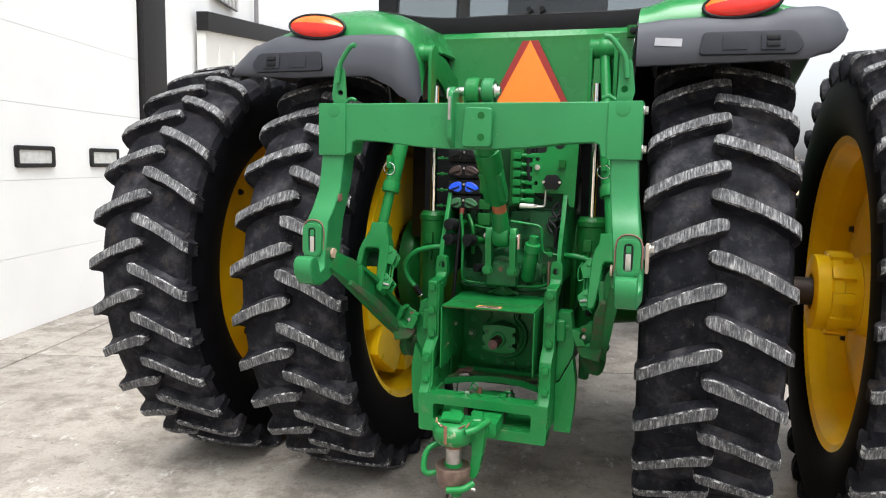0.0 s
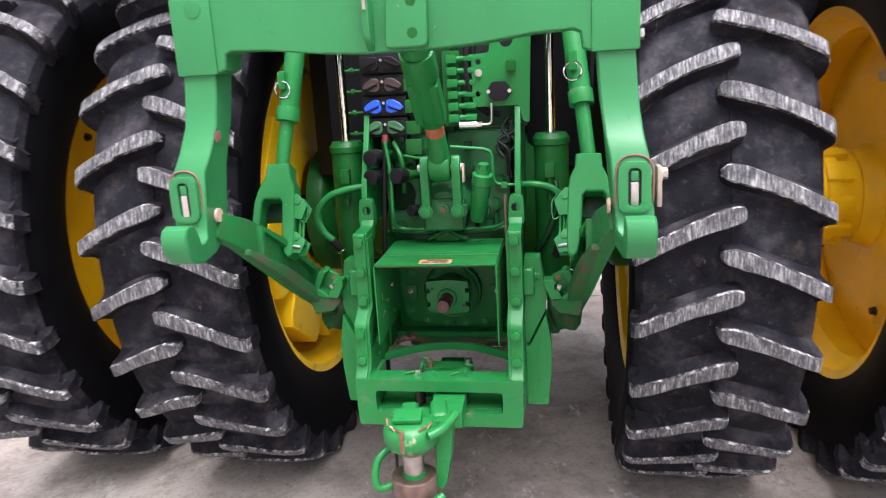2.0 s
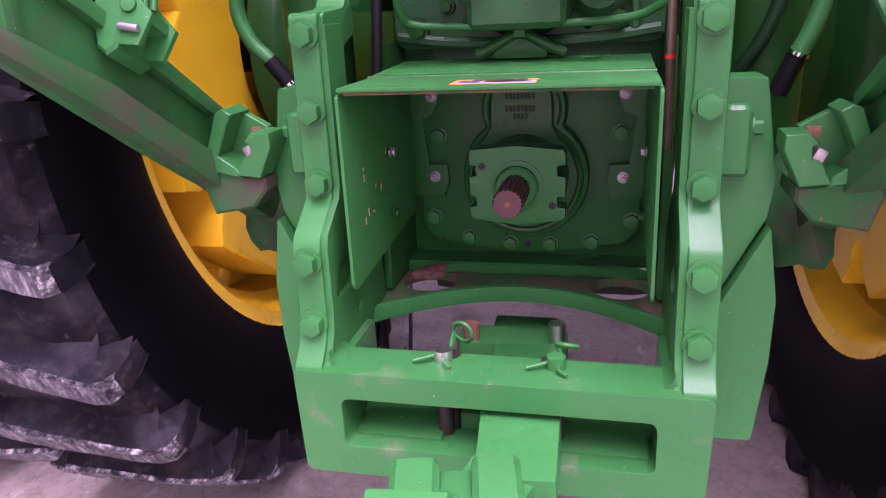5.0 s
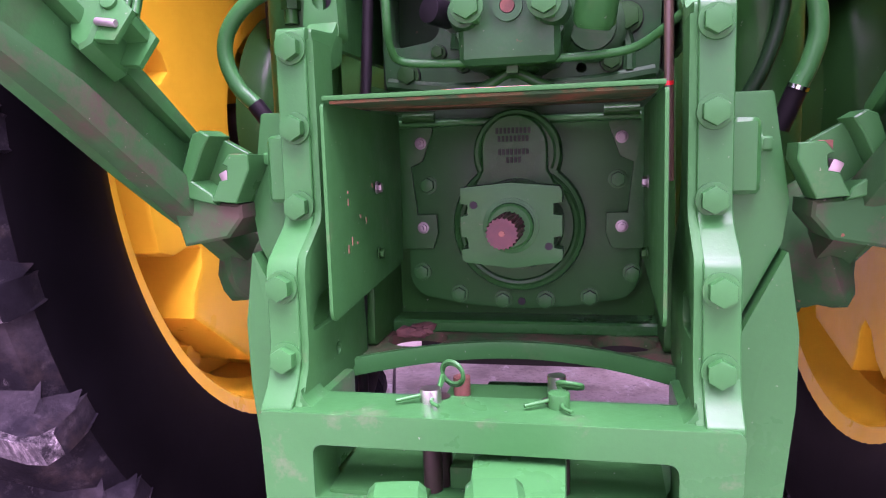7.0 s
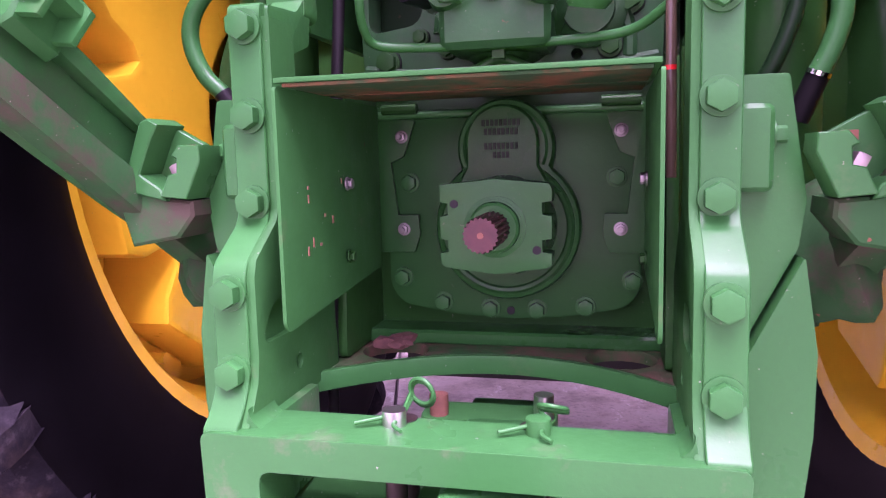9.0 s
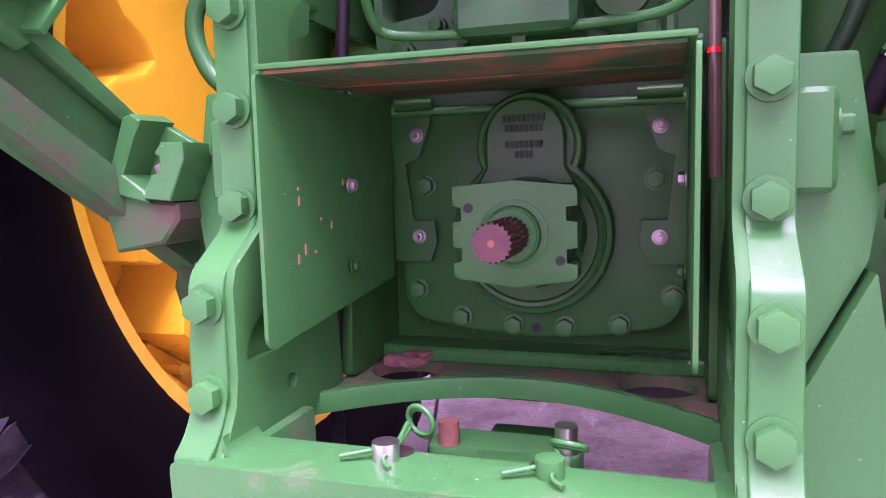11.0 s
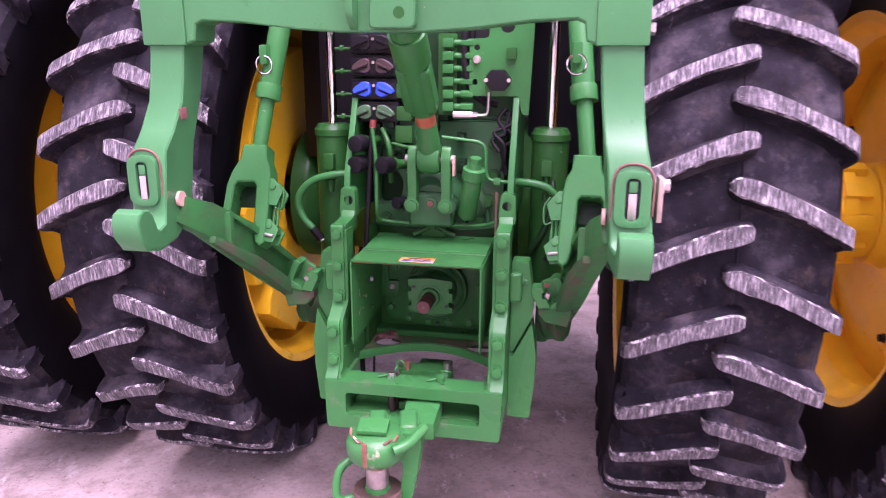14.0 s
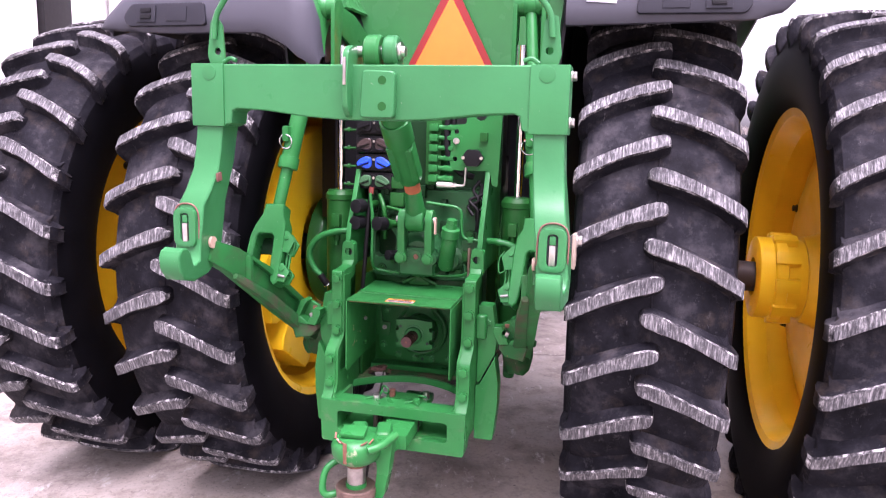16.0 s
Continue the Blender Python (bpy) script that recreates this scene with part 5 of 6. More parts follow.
        plate(bm, [(s * a, c) for a, c in hexa], "xz", 0.016, 0.008, bev=0.002, m=m)
        plate(bm, [(s * a, c) for a, c in ((-0.046, dz + 0.010), (-0.052 - 0.7 * w, dz + 0.010), (-0.052 - 0.7 * w, dz - 0.002), (-0.046, dz - 0.002))], "xz", -0.026, 0.046, bev=0.001, m=m)
        catch = part("fork_catch", bm, GREEN, lk)
        part("bolt", cyl(B(), m @ V(s * -0.058, -0.034, dz + 0.014), m @ V(s * -0.058, -0.028, dz + 0.014), 0.0085, seg=16, bev=0.002), GREEN, catch)
    for a in (-0.060, -0.070):
        part("catch_rod", cyl(B(), m @ V(s * a, -0.006, -0.140), m @ V(s * a, -0.006, -0.205), 0.004, seg=10), GREEN, lk)
    part("latch_pin", cyl(B(), m @ V(s * -0.050, -0.034, -0.232), m @ V(s * -0.072, -0.034, -0.236), 0.0040, seg=12, bev=0.001), NUT, lk)
    bm = tube(B(), [m @ V(s * -0.078, -0.03, -0.10), m @ V(s * -0.090, -0.034, -0.125), m @ V(s * -0.086, -0.034, -0.165), m @ V(s * -0.070, -0.03, -0.16)], 0.0016, 8)
    part("wire_clip", bm, GREEN, lk)
    # lower link: an arm with a raised edge along its face
    pts = [(s * 0.475, -0.415, 1.112), (s * 0.456, -0.33, 1.072), (s * 0.430, -0.18, 0.975), (s * 0.418, -0.08, 0.902), (s * 0.405, 0.0, 0.842), (s * 0.384, 0.12, 0.757), (s * 0.345, 0.42, 0.62)]
    bm = beam(B(), pts, [(0.045, 0.062), (0.045, 0.080), (0.042, 0.108), (0.036, 0.110), (0.034, 0.106), (0.036, 0.10), (0.04, 0.09)], 0.010)
    off = V(-s * 0.026, -0.013, 0)
    web = [V(s * 0.444, -0.262, 1.028), *[Vector(p) for p in pts[2:5]]]
    beam(bm, [p + off + V(0, 0, 0.046) for p in web], [(0.012, 0.012), (0.022, 0.018), (0.024, 0.020), (0.016, 0.016)], 0.006)
    beam(bm, [web[0] + off * 0.9 + V(0, 0, 0.050), web[0] + off * 0.9 + V(0, -0.004, -0.040)], [(0.022, 0.020), (0.022, 0.020)], 0.008)
    arm = part("lower_link", bm, GREEN_ARM, tractor, "heavy green lower lift arm with dirty underside")
    # dirty lower flange that thickens towards the front eye
    low = [Vector(p) + off + V(0, 0, -0.046) for p in pts[1:6]]
    bm = beam(B(), low, [(0.020, 0.020), (0.036, 0.034), (0.038, 0.036), (0.042, 0.040), (0.050, 0.048)], 0.010)
    tmp = B()
    bmesh.ops.create_icosphere(tmp, subdivisions=3, radius=1.0)
    rough = random.Random(19)
    for v in tmp.verts:
        v.co *= 1 + 0.10 * math.sin(5 * v.co.x + 3 * v.co.z) + rough.uniform(-0.03, 0.03)
    join(bm, tmp, Matrix.Translation((s * 0.362, 0.125, 0.735)) @ pose(0, 0, 0, 30, 0, 0) @ Matrix.Diagonal((0.050, 0.10, 0.062, 1)))
    part("dirty_flange", bm, CAKED, arm, "lower flange of the arm, brown with dirt")
    bm = cyl(B(), (s * 0.325, 0.19, 0.75), (s * 0.318, 0.20, 0.615), 0.024, 0.020, seg=18, bev=0.006)
    cyl(bm, (s * 0.362, 0.20, 0.72), (s * 0.360, 0.205, 0.635), 0.020, 0.016, seg=16, bev=0.006)
    part("front_eye", bm, CAKED, arm)
    part("stud", hexbolt(B(), (s * 0.400, 0.13, 0.765), (s, -0.3, 0), 0.012, 0.012), CAKED, arm)
    # sway stop: an open pocket on the arm, its floor ending in a notched lug
    ox, oz = (0.016, -0.006) if s > 0 else (0.0, 0.0)

    def pocket(bm, prof, y, depth, bev=0.003):
        plate(bm, [(s * (a + ox), c + oz) for a, c in prof], "xz", y, depth, bev=bev, seg=3)
        bmesh.ops.recalc_face_normals(bm, faces=bm.faces)
        return bm

    bm = pocket(B(), [(0.356, 0.892), (0.346, 0.896), (0.334, 0.889), (0.343, 0.875), (0.360, 0.837), (0.336, 0.821), (0.330, 0.808), (0.374, 0.818), (0.380, 0.830)], -0.052, 0.052, 0.004)
    pocket(bm, [(0.346, 0.890), (0.306, 0.868), (0.312, 0.835), (0.332, 0.812), (0.370, 0.822)], -0.012, 0.014, 0.002)
    bracket = part("sway_bracket", bm, GREEN, arm)
    bm = pocket(B(), [(0.309, 0.867), (0.285, 0.866), (0.284, 0.850), (0.303, 0.810), (0.334, 0.813), (0.323, 0.836), (0.313, 0.838), (0.312, 0.853), (0.318, 0.856)], -0.056, 0.046)
    part("sway_stop", bm, GREEN, bracket)
    bm = pocket(B(), [(0.378, 0.824), (0.334, 0.811), (0.303, 0.808), (0.302, 0.792), (0.322, 0.768), (0.380, 0.758), (0.392, 0.80)], -0.046, 0.080, 0.008)
    part("pocket_base", bm, CAKED, arm, "dirty casting under the pocket")
    part("sway_pad", box(B(), (s * (0.323 + ox), -0.030, 0.838 + oz), (0.012, 0.020, 0.020), (0, s * 25, 0), bev=0.003), STEEL, bracket)
    part("rust_chip", box(B(), (s * (0.321 + ox), -0.0135, 0.862 + oz), (0.014, 0.004, 0.012), bev=0.001), RUST, bracket)

# ---- drawbar with hammer strap and pin ----
bm = beam(B(), [(0.020, 0.04, 0.532), (0.030, -0.13, 0.532), (0.040, -0.262, 0.532)], [(0.094, 0.048), (0.094, 0.048), (0.084, 0.046)], 0.007)
beam(bm, [(0.030, -0.22, 0.530), (-0.006, -0.36, 0.532)], [(0.080, 0.040), (0.074, 0.038)], 0.008)
drawbar = part("drawbar", bm, GREEN, tractor, "green drawbar with worn clevis head and hitch pin")
hx, hy = -0.025, -0.400
bm = lathe(B(), [(0, 0.0), (0, 0.054), (0.12, 0.064), (0.30, 0.070), (0.62, 0.071), (0.78, 0.067), (0.90, 0.058), (1, 0.048), (1, 0.0)], (hx, hy, 0.534), (hx, hy, 0.606), 40)
box(bm, (hx + 0.025, hy + 0.060, 0.570), (0.105, 0.080, 0.046), (0, 0, 12), bev=0.014, seg=3)
for k in (-1, 1):
    box(bm, (hx + 0.024 + k * 0.036, hy + 0.060 + k * 0.008, 0.590), (0.046, 0.072, 0.040), (8, 0, 12), bev=0.016, seg=3)
part("strap_head", bm, paint("chipped_green_paint", (0.0085, 0.134, 0.030), dusty=(0.30, 0.29, 0.20), dirt=0.75, rough=0.34, cover=(0.60, 0.68)), drawbar, "rounded clevis head, paint worn with rust streaks")
bm = box(B(), (hx - 0.004, hy - 0.010, 0.619), (0.070, 0.05, 0.012), (10, 0, 5), bev=0.004)
part("pin_latch", bm, GREEN, drawbar)
for k in range(7):
    a = rng.uniform(-2.9, -0.2)
    part("worn_patch", box(B(), (hx + 0.0585 * math.cos(a), hy + 0.0585 * math.sin(a), 0.6035), (0.020, 0.006, 0.003), (35 * math.sin(a), -35 * math.cos(a), math.degrees(a) + 90), bev=0.001), bpy.data.materials["pale_wear_plate"] if k == 3 else RUST, drawbar)
part("rust_run", box(B(), (hx - 0.008, hy - 0.0690, 0.578), (0.011, 0.005, 0.062), (4, 0, 0), bev=0.002), RUST, drawbar)
bm = cyl(B(), (hx, hy, 0.455), (hx, hy, 0.535), 0.0265, seg=28)
part("hitch_pin", bm, STEEL, drawbar, "worn bare steel hitch pin")
part("pin_top_ring", cyl(B(), (hx, hy, 0.515), (hx, hy, 0.535), 0.0285, seg=28), RUST, drawbar)
part("pin_foot_ring", pipe(B(), (hx, hy, 0.452), (hx, hy, 0.464), 0.030, 0.02), GREEN, drawbar)
bm = lathe(B(), [(0, 0.0), (0, 0.034), (0.12, 0.046), (0.35, 0.054), (0.93, 0.059), (0.98, 0.0575), (1, 0.054), (0.96, 0.046), (0.96, 0)], (hx, hy, 0.375), (hx, hy, 0.455), 36)
part("lower_strap", bm, plain("brown_worn_steel", (0.13, 0.085, 0.068), 0.45, 0.5, 0.35, 35.0), drawbar, "rusty round lower strap end")
part("pin_tip", cyl(B(), (hx + 0.012, hy, 0.350), (hx + 0.010, hy, 0.378), 0.018), GREEN, drawbar)
# strap loop on one side, upright strap on the other
bm = tube(B(), [(hx - 0.01, hy + 0.06, 0.50), (hx - 0.06, hy + 0.04, 0.505), (hx - 0.095, hy + 0.01, 0.485), (hx - 0.10, hy - 0.01, 0.435), (hx - 0.085, hy - 0.01, 0.415), (hx - 0.05, hy + 0.01, 0.42)], 0.0105, 12)
part("strap_loop", bm, GREEN, drawbar)
bm = plate(B(), round2([(0.026, 0.60), (0.082, 0.60), (0.070, 0.50), (0.056, 0.425), (0.040, 0.405), (0.026, 0.425), (0.034, 0.50)], 0.012), "xz", hy + 0.005, 0.045, bev=0.006)
tube(bm, [(0.05, hy - 0.02, 0.41), (0.02, hy - 0.045, 0.395), (-0.03, hy - 0.055, 0.388)], 0.011, 10)
tube(bm, [(0.085, hy + 0.02, 0.612), (0.06, hy - 0.035, 0.60), (0.03, hy - 0.06, 0.592)], 0.012, 10)
part("upright_strap", bm, GREEN, drawbar)
part("cotter", cyl(B(), (0.045, hy - 0.03, 0.395), (0.06, hy - 0.03, 0.392), 0.006), STEEL, drawbar)
WORN_RUST = plain("worn_primer", (0.15, 0.065, 0.05), 0.75, var=0.3)
# ---- quick coupler on the lift arms ----
coupler = tagged(new("quick_coupler"), "green quick hitch frame with worn paint, hung on the lift arms", "hitch frame")
QY = -0.39
bm = B()
prof = [(-0.520, 1.630), (-0.520, 1.462), (-0.425, 1.462), (-0.405, 1.470), (-0.400, 1.503), (-0.385, 1.510), (-0.30, 1.506), (-0.18, 1.492), (-0.08, 1.486), (0.08, 1.486), (0.18, 1.492), (0.30, 1.506),
        (0.385, 1.510), (0.400, 1.503), (0.405, 1.470), (0.425, 1.462), (0.520, 1.462), (0.520, 1.630)]
plate(bm, prof, "xz", QY, 0.09, bev=0.008, seg=3)
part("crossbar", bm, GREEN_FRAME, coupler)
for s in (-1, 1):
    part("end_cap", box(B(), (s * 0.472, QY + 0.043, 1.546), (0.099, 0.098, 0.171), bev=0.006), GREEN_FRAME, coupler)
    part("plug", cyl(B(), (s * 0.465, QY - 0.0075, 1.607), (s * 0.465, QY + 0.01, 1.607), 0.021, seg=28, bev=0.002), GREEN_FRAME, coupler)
    leg = [(-0.295, 1.475), (-0.385, 1.475), (-0.392, 1.40), (-0.400, 1.345), (-0.430, 1.285), (-0.462, 1.245), (-0.466, 1.150), (-0.469, 1.105), (-0.478, 1.083), (-0.495, 1.074), (-0.513, 1.078), (-0.526, 1.094), (-0.534, 1.118), (-0.548, 1.134),
           (-0.566, 1.139), (-0.584, 1.130), (-0.592, 1.110), (-0.588, 1.075), (-0.564, 1.044), (-0.50, 1.028), (-0.42, 1.036), (-0.365, 1.070), (-0.345, 1.13), (-0.340, 1.25), (-0.315, 1.36)]
    bm = B()
    tmp = plate(B(), leg, "yz", -0.040, 0.080, bev=0.009, seg=3)
    for v in tmp.verts:   # the leg spreads a little outward below
        t = min(1, max(0, (1.46 - v.co.z) / 0.22))
        v.co.x += s * (0.473 + 0.034 * t)
        if v.co.z > 1.12 and v.co.z < 1.45:
            v.co.x -= s * 0.012 * math.sin((v.co.z - 1.12) / 0.33 * math.pi)
        if v.co.y < -0.49:   # the finger of the hook is narrower
            v.co.x += 0.24 * (s * 0.512 - v.co.x)
        if s < 0 and v.co.y < -0.45:
            v.co.x += 0.030 * min(1, (-0.45 - v.co.y) / 0.08)
        if v.co.z < 1.15:
            v.co.z += 0.010 * min(1, (1.15 - v.co.z) / 0.05)
    join(bm, tmp)
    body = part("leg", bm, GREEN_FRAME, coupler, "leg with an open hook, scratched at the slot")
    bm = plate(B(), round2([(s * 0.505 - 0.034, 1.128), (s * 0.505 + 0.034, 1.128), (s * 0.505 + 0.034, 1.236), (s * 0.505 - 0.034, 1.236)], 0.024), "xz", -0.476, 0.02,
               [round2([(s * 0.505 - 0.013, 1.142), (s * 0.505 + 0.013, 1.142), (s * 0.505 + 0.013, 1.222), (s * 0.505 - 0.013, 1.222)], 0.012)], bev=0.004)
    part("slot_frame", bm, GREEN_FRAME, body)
    # dark box for the shade inside the slot
    part("slot", box(B(), (s * 0.505, -0.4655, 1.182), (0.028, 0.006, 0.084), bev=0.001), PRINT_HOLE_DARK, body)
    bm = box(B(), (s * 0.505, -0.468, 1.168), (0.016, 0.012, 0.052), bev=0.004)
    part("latch_tongue", bm, ZINC, body, "bare bright latch tongue")
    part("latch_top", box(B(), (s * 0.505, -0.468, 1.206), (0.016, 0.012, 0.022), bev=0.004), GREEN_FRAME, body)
    part("wear_edge", tube(B(), [(s * 0.505 - 0.038, -0.464, 1.14), (s * 0.505 - 0.036, -0.464, 1.22), (s * 0.505 - 0.018, -0.463, 1.245), (s * 0.505 + 0.018, -0.463, 1.245), (s * 0.505 + 0.037, -0.464, 1.22), (s * 0.505 + 0.038, -0.464, 1.15)], 0.0024), WORN_RUST, body)
    # rivet and rubbed stripe on the inner side
    part("rivet", cyl(B(), (s * 0.459, -0.415, 1.135), (s * 0.452, -0.415, 1.135), 0.017, seg=20), bpy.data.materials["pale_wear_plate"], body)
    for z, x in ((1.607, 0.520), (1.492, 0.520)):
        part("bolt", hexbolt(B(), (s * x, -0.345, z), (s, 0, 0), 0.011, 0.010), ZINC if s > 0 else GREEN_FRAME, coupler)
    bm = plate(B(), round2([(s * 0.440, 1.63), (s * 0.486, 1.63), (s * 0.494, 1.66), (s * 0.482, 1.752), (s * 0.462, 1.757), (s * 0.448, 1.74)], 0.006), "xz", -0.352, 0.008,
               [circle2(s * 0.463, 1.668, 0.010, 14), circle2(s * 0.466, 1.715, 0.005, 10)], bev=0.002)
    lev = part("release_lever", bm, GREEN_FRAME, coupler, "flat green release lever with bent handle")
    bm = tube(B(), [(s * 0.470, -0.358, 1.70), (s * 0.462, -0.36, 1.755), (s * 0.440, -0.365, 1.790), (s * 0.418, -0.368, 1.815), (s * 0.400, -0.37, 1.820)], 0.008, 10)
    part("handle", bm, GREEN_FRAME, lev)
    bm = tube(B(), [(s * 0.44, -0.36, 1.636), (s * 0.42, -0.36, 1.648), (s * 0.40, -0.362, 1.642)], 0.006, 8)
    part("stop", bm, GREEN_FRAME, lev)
part("latch_guard", box(B(), (0.556, -0.44, 1.180), (0.010, 0.05, 0.085), bev=0.006), plain("tan_bare_steel", (0.28, 0.22, 0.17), 0.55, var=0.25), coupler, "pale bare latch guard plate")
part("bolt", hexbolt(B(), (0.560, -0.44, 1.205), (1, 0, 0), 0.012, 0.010), ZINC, coupler)
part("rust_mark", box(B(), (-0.4425, -0.395, 1.320), (0.004, 0.026, 0.024), (8, 0, 0), bev=0.001), WORN_RUST, coupler)
# upper hook in the middle
bm = plate(B(), round2([(-0.395, 1.49), (-0.425, 1.515), (-0.43, 1.60), (-0.42, 1.662), (-0.39, 1.68), (-0.33, 1.68), (-0.30, 1.63), (-0.30, 1.49)], 0.012), "yz", -0.062, 0.016, bev=0.004)
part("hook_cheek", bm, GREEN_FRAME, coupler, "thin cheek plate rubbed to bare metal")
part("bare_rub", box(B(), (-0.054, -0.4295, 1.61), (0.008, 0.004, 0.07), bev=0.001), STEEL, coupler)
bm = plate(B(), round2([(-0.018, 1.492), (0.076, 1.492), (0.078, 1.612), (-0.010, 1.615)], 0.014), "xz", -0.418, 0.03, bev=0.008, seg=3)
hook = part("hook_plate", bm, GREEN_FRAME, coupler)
for z in (1.588, 1.522):
    part("dimple", cyl(B(), (0.045, -0.4185, z), (0.045, -0.413, z), 0.0115, seg=18), GREEN_CAST, hook)
for x0, x1, r, yy in ((-0.012, 0.020, 0.044, -0.34), (0.030, 0.068, 0.041, -0.345)):
    bm = lathe(B(), [(0, 0.014), (0, r - 0.006), (0.2, r), (0.8, r), (1, r - 0.006), (1, 0.014)], (x0, yy, 1.668), (x1, yy, 1.668), 32)
    box(bm, ((x0 + x1) / 2, yy + 0.01, 1.61), (x1 - x0, 0.06, 0.12), bev=0.006)
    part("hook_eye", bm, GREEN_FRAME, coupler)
part("cross_pin", cyl(B(), (-0.085, -0.345, 1.668), (0.086, -0.345, 1.668), 0.014, seg=20, bev=0.002), ZINC, coupler, "bright steel cross pin")
part("pin_washer", cyl(B(), (0.069, -0.345, 1.668), (0.076, -0.345, 1.668), 0.024, seg=24), ZINC, coupler)
part("pin_end", box(B(), (-0.082, -0.355, 1.660), (0.006, 0.014, 0.030), bev=0.002), ZINC, coupler)

# ---- fenders, rear panel and cab ----
def along(stops, x):
    """Straight-line reading of a short table of (x, value)."""
    for (a, p), (b, q) in zip(stops, stops[1:]):
        if x <= b:
            t = min(1, max(0, (x - a) / (b - a)))
            t = t * t * (3 - 2 * t) * 0.5 + t * 0.5
            return p + (q - p) * t
    return stops[-1][1]


for s in (-1, 1):
    # the moulded edge: its lower and upper outline, from the cab outwards
    if s < 0:
        low = [(0.335, 1.655), (0.39, 1.69), (0.445, 1.735), (0.53, 1.772), (0.70, 1.773), (0.85, 1.771), (1.03, 1.778), (1.165, 1.790)]
        high = [(0.335, 1.700), (0.348, 1.830), (0.37, 1.895), (0.41, 1.922), (0.52, 1.930), (0.68, 1.930), (0.92, 1.938), (1.04, 1.902), (1.11, 1.850), (1.165, 1.798)]
        crown = [(0.335, 1.90), (0.40, 2.005), (0.50, 2.046), (0.62, 2.070), (0.75, 2.065), (0.87, 2.00), (0.95, 1.94), (1.165, 1.79)]
    else:
        low = [(0.470, 1.786), (0.75, 1.791), (0.99, 1.797), (1.07, 1.818), (1.105, 1.850), (1.118, 1.885)]
        high = [(0.470, 1.930), (0.57, 1.940), (0.69, 1.943), (0.88, 1.940), (0.935, 1.962), (1.03, 1.962), (1.085, 1.946), (1.11, 1.915), (1.118, 1.892)]
        crown = [(0.470, 2.02), (0.60, 2.060), (0.75, 2.075), (0.88, 2.05), (0.95, 1.98), (1.118, 1.89)]
    x0, x1 = low[0][0], low[-1][0]
    xs = [x0 + (x1 - x0) * (0.5 - 0.5 * math.cos(math.pi * k / 40)) for k in range(41)]
    rows, domes, under = [], [], []
    for x in xs:
        a, b = along(low, x), along(high, x)
        t = max(0.0, (x - x1 + 0.12) / 0.12)
        u = max(0.0, (x0 + 0.09 - x) / 0.09) if s < 0 else 0.0
        back = 0.012 + 0.05 * t**3 + 0.05 * u**2
        h = b - a
        rows.append([V(s * x, back + 0.035, a - 0.002), V(s * x, back + 0.006, a - 0.002), V(s * x, back, a + 0.06 * h), V(s * x, back - 0.004, a + 0.30 * h), V(s * x, back + 0.006, a + 0.70 * h), V(s * x, back + 0.020, a + 0.92 * h),
                     V(s * x, back + 0.036, b), V(s * x, back + 0.060, b + 0.004)])
        under.append([V(s * x, back + 0.05, b - 0.02), V(s * x, 0.25, b + 0.02), V(s * x, 0.70, b + 0.02), V(s * x, 1.20, b - 0.08)])
        if x > 0.97:
            continue
        c = max(along(crown, x), b + 0.01)
        domes.append([V(s * x, back + 0.040, b), *[V(s * x, back + 0.040 + 0.26 * (1 - math.cos(w)), b + (c - b) * math.sin(w)) for w in (radians(15 * k) for k in range(1, 7))],
                      V(s * x, 0.62, c + 0.004), V(s * x, 0.90, c - 0.005), V(s * x, 1.20, c - 0.06), V(s * x, 1.45, c - 0.16)])
    ext = part("fender_extension", sheet(B(), rows, 0.010), GREY, tractor, "grey moulded plastic fender edge", smooth=60)
    part("under_liner", sheet(B(), under, 0.008), BLACK, tractor, "black underside of the fender")
    fen = part("fender", sheet(B(), domes, 0.010), GREEN_GLOSS, tractor, "glossy domed green rear fender", smooth=60)
    # inner skirt
    bm = sheet(B(), [[V(s * 0.47, y, z), V(s * 0.455, y + 0.01, z - 0.16), V(s * 0.445, y + 0.05, z - 0.42)] for y, z in ((0.06, 1.80), (0.09, 1.92), (0.18, 1.97), (0.42, 2.02), (0.85, 2.03), (1.3, 1.92))], 0.01)
    part("fender_skirt", bm, BLACK, tractor)
    # recess with two blank switches
    m = Matrix.Translation((s * 0.83, 0.014, 1.848) if s > 0 else (-0.875, 0.014, 1.828)) @ pose(0, 0, 0, -9, 0, 0)
    bm = plate(B(), round2([(-0.160, -0.038), (0.140, -0.040), (0.158, -0.008), (0.128, 0.036), (-0.150, 0.038)], 0.016), "xz", -0.012, 0.02, bev=0.006, m=m if s > 0 else m @ Matrix.Diagonal((-1, 1, 1, 1)))
    bmesh.ops.recalc_face_normals(bm, faces=bm.faces)
    part("switch_panel", bm, plain("dark_grey_plastic", (0.020, 0.021, 0.026), 0.45, var=0.05) if s < 0 else bpy.data.materials["dark_grey_plastic"], ext)
    part("blank_cover", box(B(), m @ V(-s * 0.05, -0.012, 0), (0.075, 0.006, 0.050), (-9, 0, 0), bev=0.006), bpy.data.materials["dark_grey_plastic"], ext)
    part("switch_plate", box(B(), m @ V(s * 0.065, -0.014, 0), (0.072, 0.006, 0.056), (-9, 0, 0), bev=0.005), bpy.data.materials["dark_grey_plastic"], ext)
    for dz in (-0.011, 0.011):
        part("switch", box(B(), m @ V(s * 0.065, -0.019, dz), (0.040, 0.006, 0.015), (-9, 0, 0), bev=0.004), BLACK, ext)
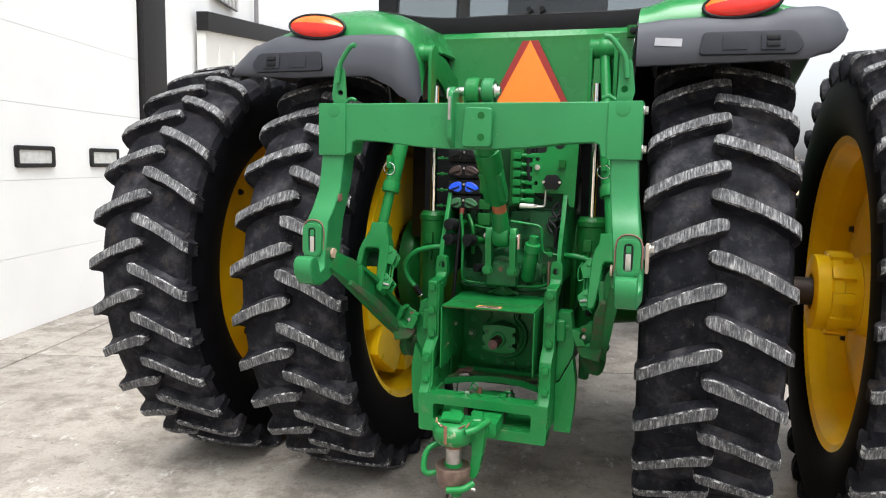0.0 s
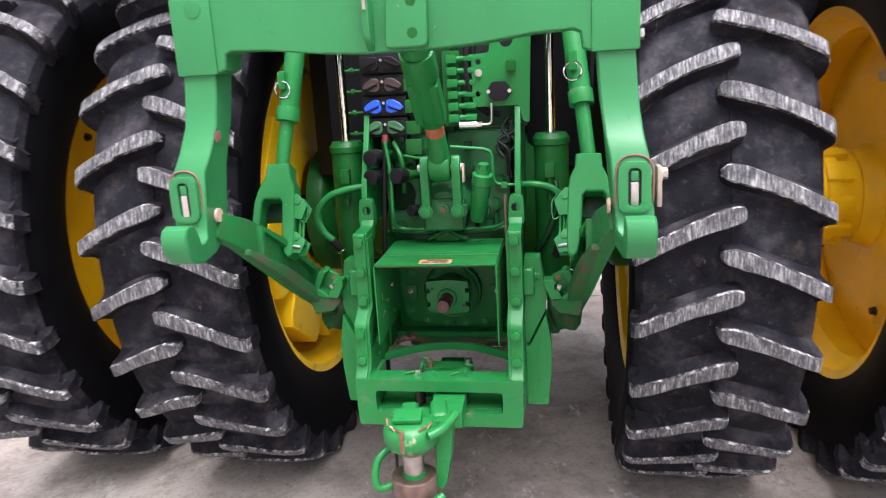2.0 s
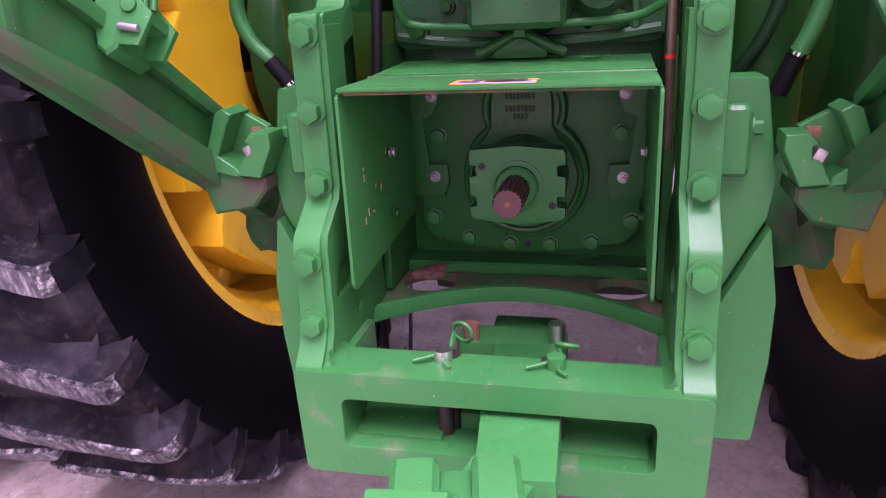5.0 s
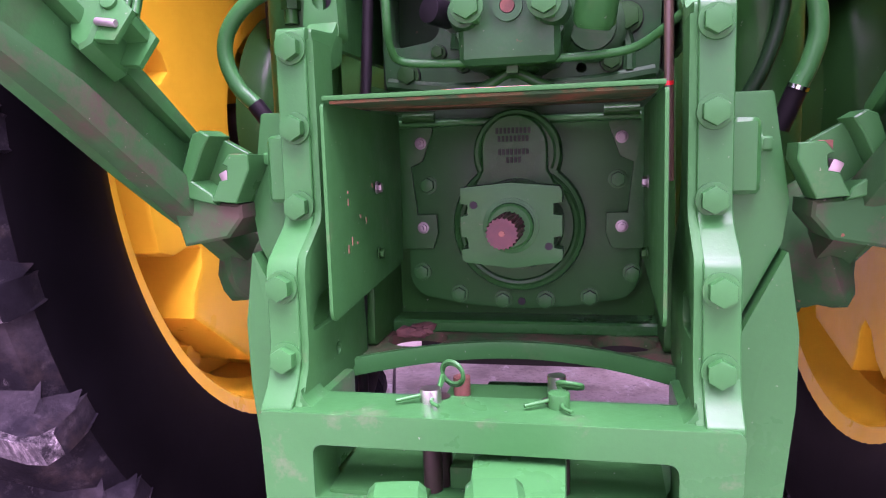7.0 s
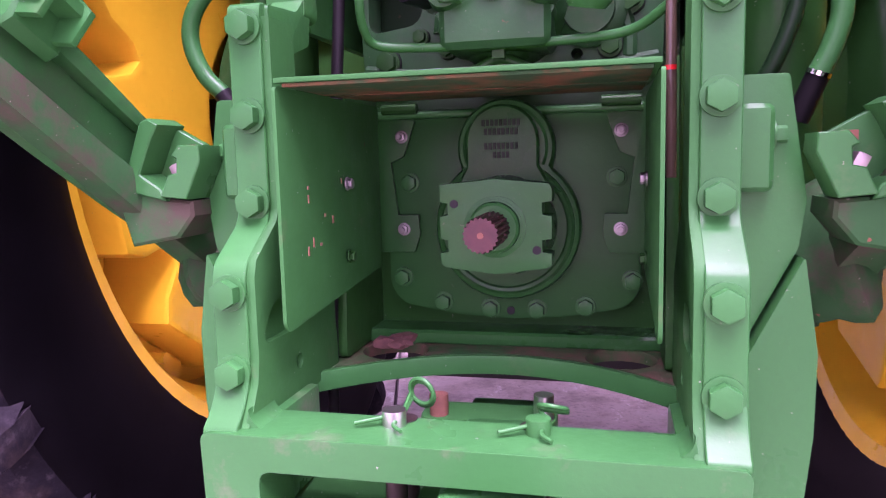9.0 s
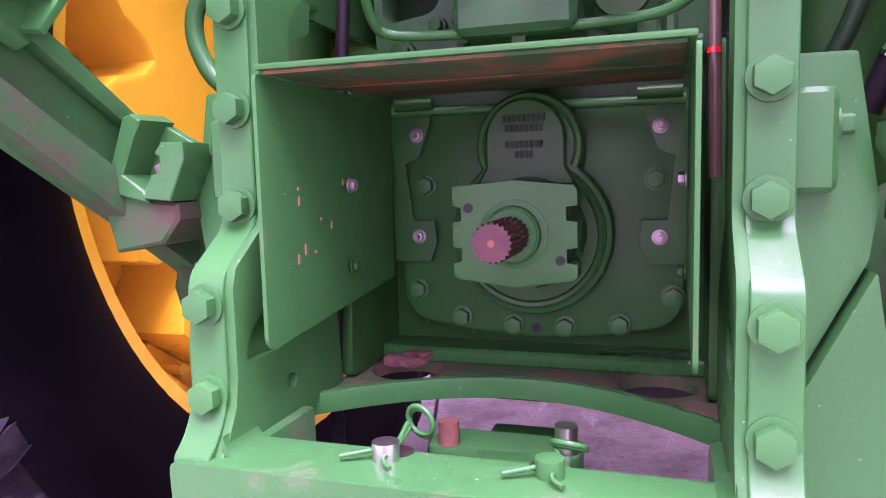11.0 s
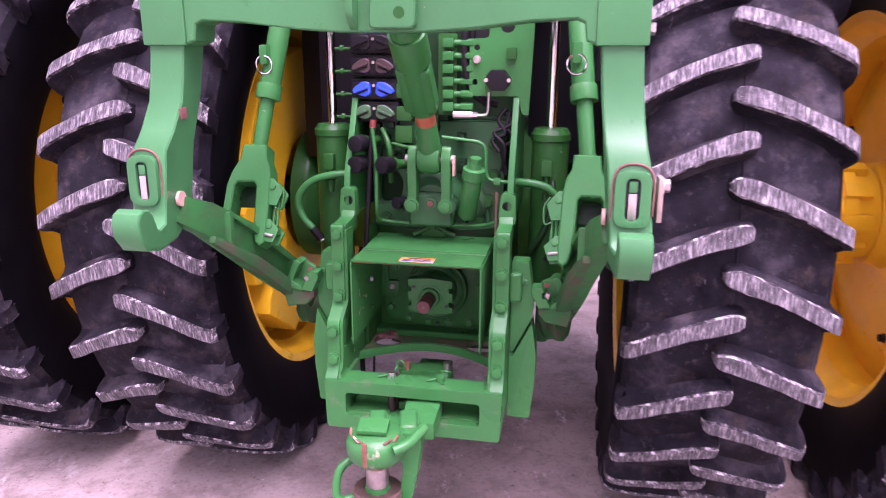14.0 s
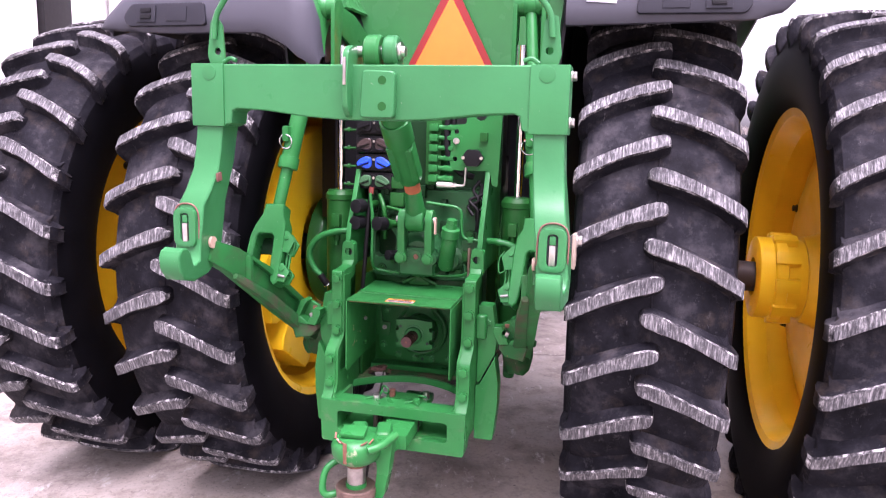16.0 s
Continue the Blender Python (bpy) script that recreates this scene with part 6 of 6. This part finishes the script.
    if s > 0:
        part("reflective_strip", box(B(), (0.572, 0.0095, 1.858), (0.088, 0.003, 0.026), (-3, 4, 0), bev=0.0), plain("grey_film", (0.30, 0.30, 0.32), 0.35), ext)
    # tail lamp: a flat oval, amber above red
    cx, cy, cz = (0.798, 0.054, 1.982) if s > 0 else (-0.762, 0.050, 1.966)
    lm = Matrix.Translation((cx, cy, cz)) @ pose(0, 0, 0, -18, -s * 6, 0)
    bm = B()
    for (lo_z, hi_z, mi) in ((-0.046, 0.004, 0), (0.004, 0.046, 1)):
        rows = []
        for i in range(9):
            z = lo_z + (hi_z - lo_z) * i / 8
            w = 0.116 * math.sqrt(max(0.0, 1 - (z / 0.0465) ** 2))
            rows.append([V(w * (2 * j / 16 - 1), -0.030 * math.sqrt(max(0, 1 - (z / 0.047) ** 2)) * math.sqrt(max(0, 1 - (2 * j / 16 - 1) ** 2 * 0.96)), z) for j in range(17)])
        vs = [[bm.verts.new(lm @ p) for p in r] for r in rows]
        for i in range(8):
            for j in range(16):
                f = bm.faces.new((vs[i][j], vs[i][j + 1], vs[i + 1][j + 1], vs[i + 1][j]))
                f.material_index = mi
    part("tail_lamp", bm, [RED_LENS, AMBER], fen, "oval tail lamp, amber above red, unlit")
    pts = [lm @ V(0.121 * math.cos(a), -0.004, 0.050 * math.sin(a)) for a in (math.tau * k / 40 for k in range(41))]
    part("lamp_rim", tube(B(), pts, 0.006, 8, 1), BLACK, fen)
    part("lamp_back", plate(B(), [(0.118 * math.cos(math.tau * k / 32), 0.048 * math.sin(math.tau * k / 32)) for k in range(32)], "xz", 0.0, 0.05, bev=0.0, m=lm), GREEN_GLOSS, fen)

bm = B()
grid = []
for k in range(17):
    x = -0.425 + 0.0531 * k
    b = 0.03 * (abs(x) / 0.425) ** 4
    grid.append([V(x, 0.545 - b, 1.585), V(x, 0.540 - b, 1.75), V(x, 0.540 - b, 1.955), V(x, 0.535 - b, 1.985), V(x, 0.555, 2.012), V(x, 0.62, 2.020)])
part("rear_panel", sheet(bm, grid, 0.01), GREEN_GLOSS, tractor, "plain glossy green rear cab panel")
for s in (-1, 1):
    part("panel_bracket", box(B(), (s * 0.425, 0.505, 1.985), (0.05, 0.04, 0.05), bev=0.008), GREEN_CAST, tractor)
    part("bolt", hexbolt(B(), (s * 0.425, 0.485, 1.985), (0, -1, 0), 0.011, 0.008), BLACK, tractor)
# slow vehicle triangle
bm = plate(B(), [(-0.205, 1.635), (-0.190, 1.612), (0.190, 1.612), (0.205, 1.635), (0.034, 1.966), (-0.034, 1.966)], "xz", 0.520, 0.004, bev=0.0)
smv = part("slow_vehicle_triangle", bm, SMV_RED, tractor, "orange triangle with a red border")
part("orange_field", plate(B(), [(-0.172, 1.645), (0.172, 1.645), (0.0, 1.966)], "xz", 0.5165, 0.003, bev=0.0), SMV_ORANGE, smv)
# cab: dark lower frame, window, posts and roof
bm = B()
rowz = []
for k in range(25):
    t = -1 + k / 12
    x = 0.70 * t
    zb = 2.075 + 0.05 * max(0, (abs(t) - 0.45) / 0.55) ** 2.0
    rowz.append([V(x, 0.60 + 0.05 * t * t, 1.99), V(x, 0.585 + 0.05 * t * t, 2.03), V(x, 0.59 + 0.05 * t * t, zb)])
part("cab_rear_frame", sheet(bm, rowz, 0.03), BLACK, tractor, "black lower frame of the cab")
pts = [r[2] + V(0, -0.012, 0.004) for r in rowz]
part("window_seal", tube(B(), pts, 0.011, 8, 1), HOSE, tractor)
grid = [[r[2] + V(0, 0.012, -0.01), r[2] + V(0, 0.03, 0.30), r[2] + V(0, 0.12, 0.95)] for r in rowz]
win = part("rear_window", sheet(B(), grid, 0.006), GLASS, tractor, "curved tinted rear window")
win.visible_shadow = False
for x in (0.0, 0.055):
    part("window_knob", cyl(B(), (x - 0.02, 0.565, 2.105), (x - 0.02, 0.59, 2.105), 0.012), BLACK, tractor)
for s in (-1, 1):
    bm = B()
    beam(bm, [(s * 0.71, 0.66, 2.05), (s * 0.72, 0.70, 2.5), (s * 0.70, 0.78, 3.02)], [(0.09, 0.09)] * 3, 0.02)
    part("cab_post", bm, BLACK, tractor)
    bm = B()
    beam(bm, [(s * 0.75, 2.0, 1.3), (s * 0.76, 2.02, 2.2), (s * 0.72, 1.95, 3.02)], [(0.08, 0.08)] * 3, 0.02)
    part("cab_post", bm, BLACK, tractor)
    part("cab_rail", box(B(), (s * 0.73, 1.35, 2.05), (0.06, 1.4, 0.12), bev=0.02), BLACK, tractor)
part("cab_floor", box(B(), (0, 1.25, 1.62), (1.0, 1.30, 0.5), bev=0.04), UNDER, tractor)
bm = box(B(), (0, 1.45, 2.05), (0.50, 0.50, 0.12), bev=0.04)
box(bm, (0, 1.20, 2.45), (0.50, 0.14, 0.75), (-8, 0, 0), bev=0.05)
part("cab_seat", bm, plain("grey_seat_fabric", (0.10, 0.10, 0.11), 0.8), tractor)
part("cab_roof", box(B(), (0, 1.35, 3.10), (1.62, 1.75, 0.18), bev=0.07, seg=4), GREEN_GLOSS, tractor, "green cab roof")
bm = cyl(B(), (-0.64, 0.55, 2.045), (-0.64, 0.55, 2.075), 0.012)
box(bm, (-0.64, 0.55, 2.085), (0.045, 0.05, 0.03), bev=0.006)
part("fender_switch_stalk", bm, BLACK, tractor)
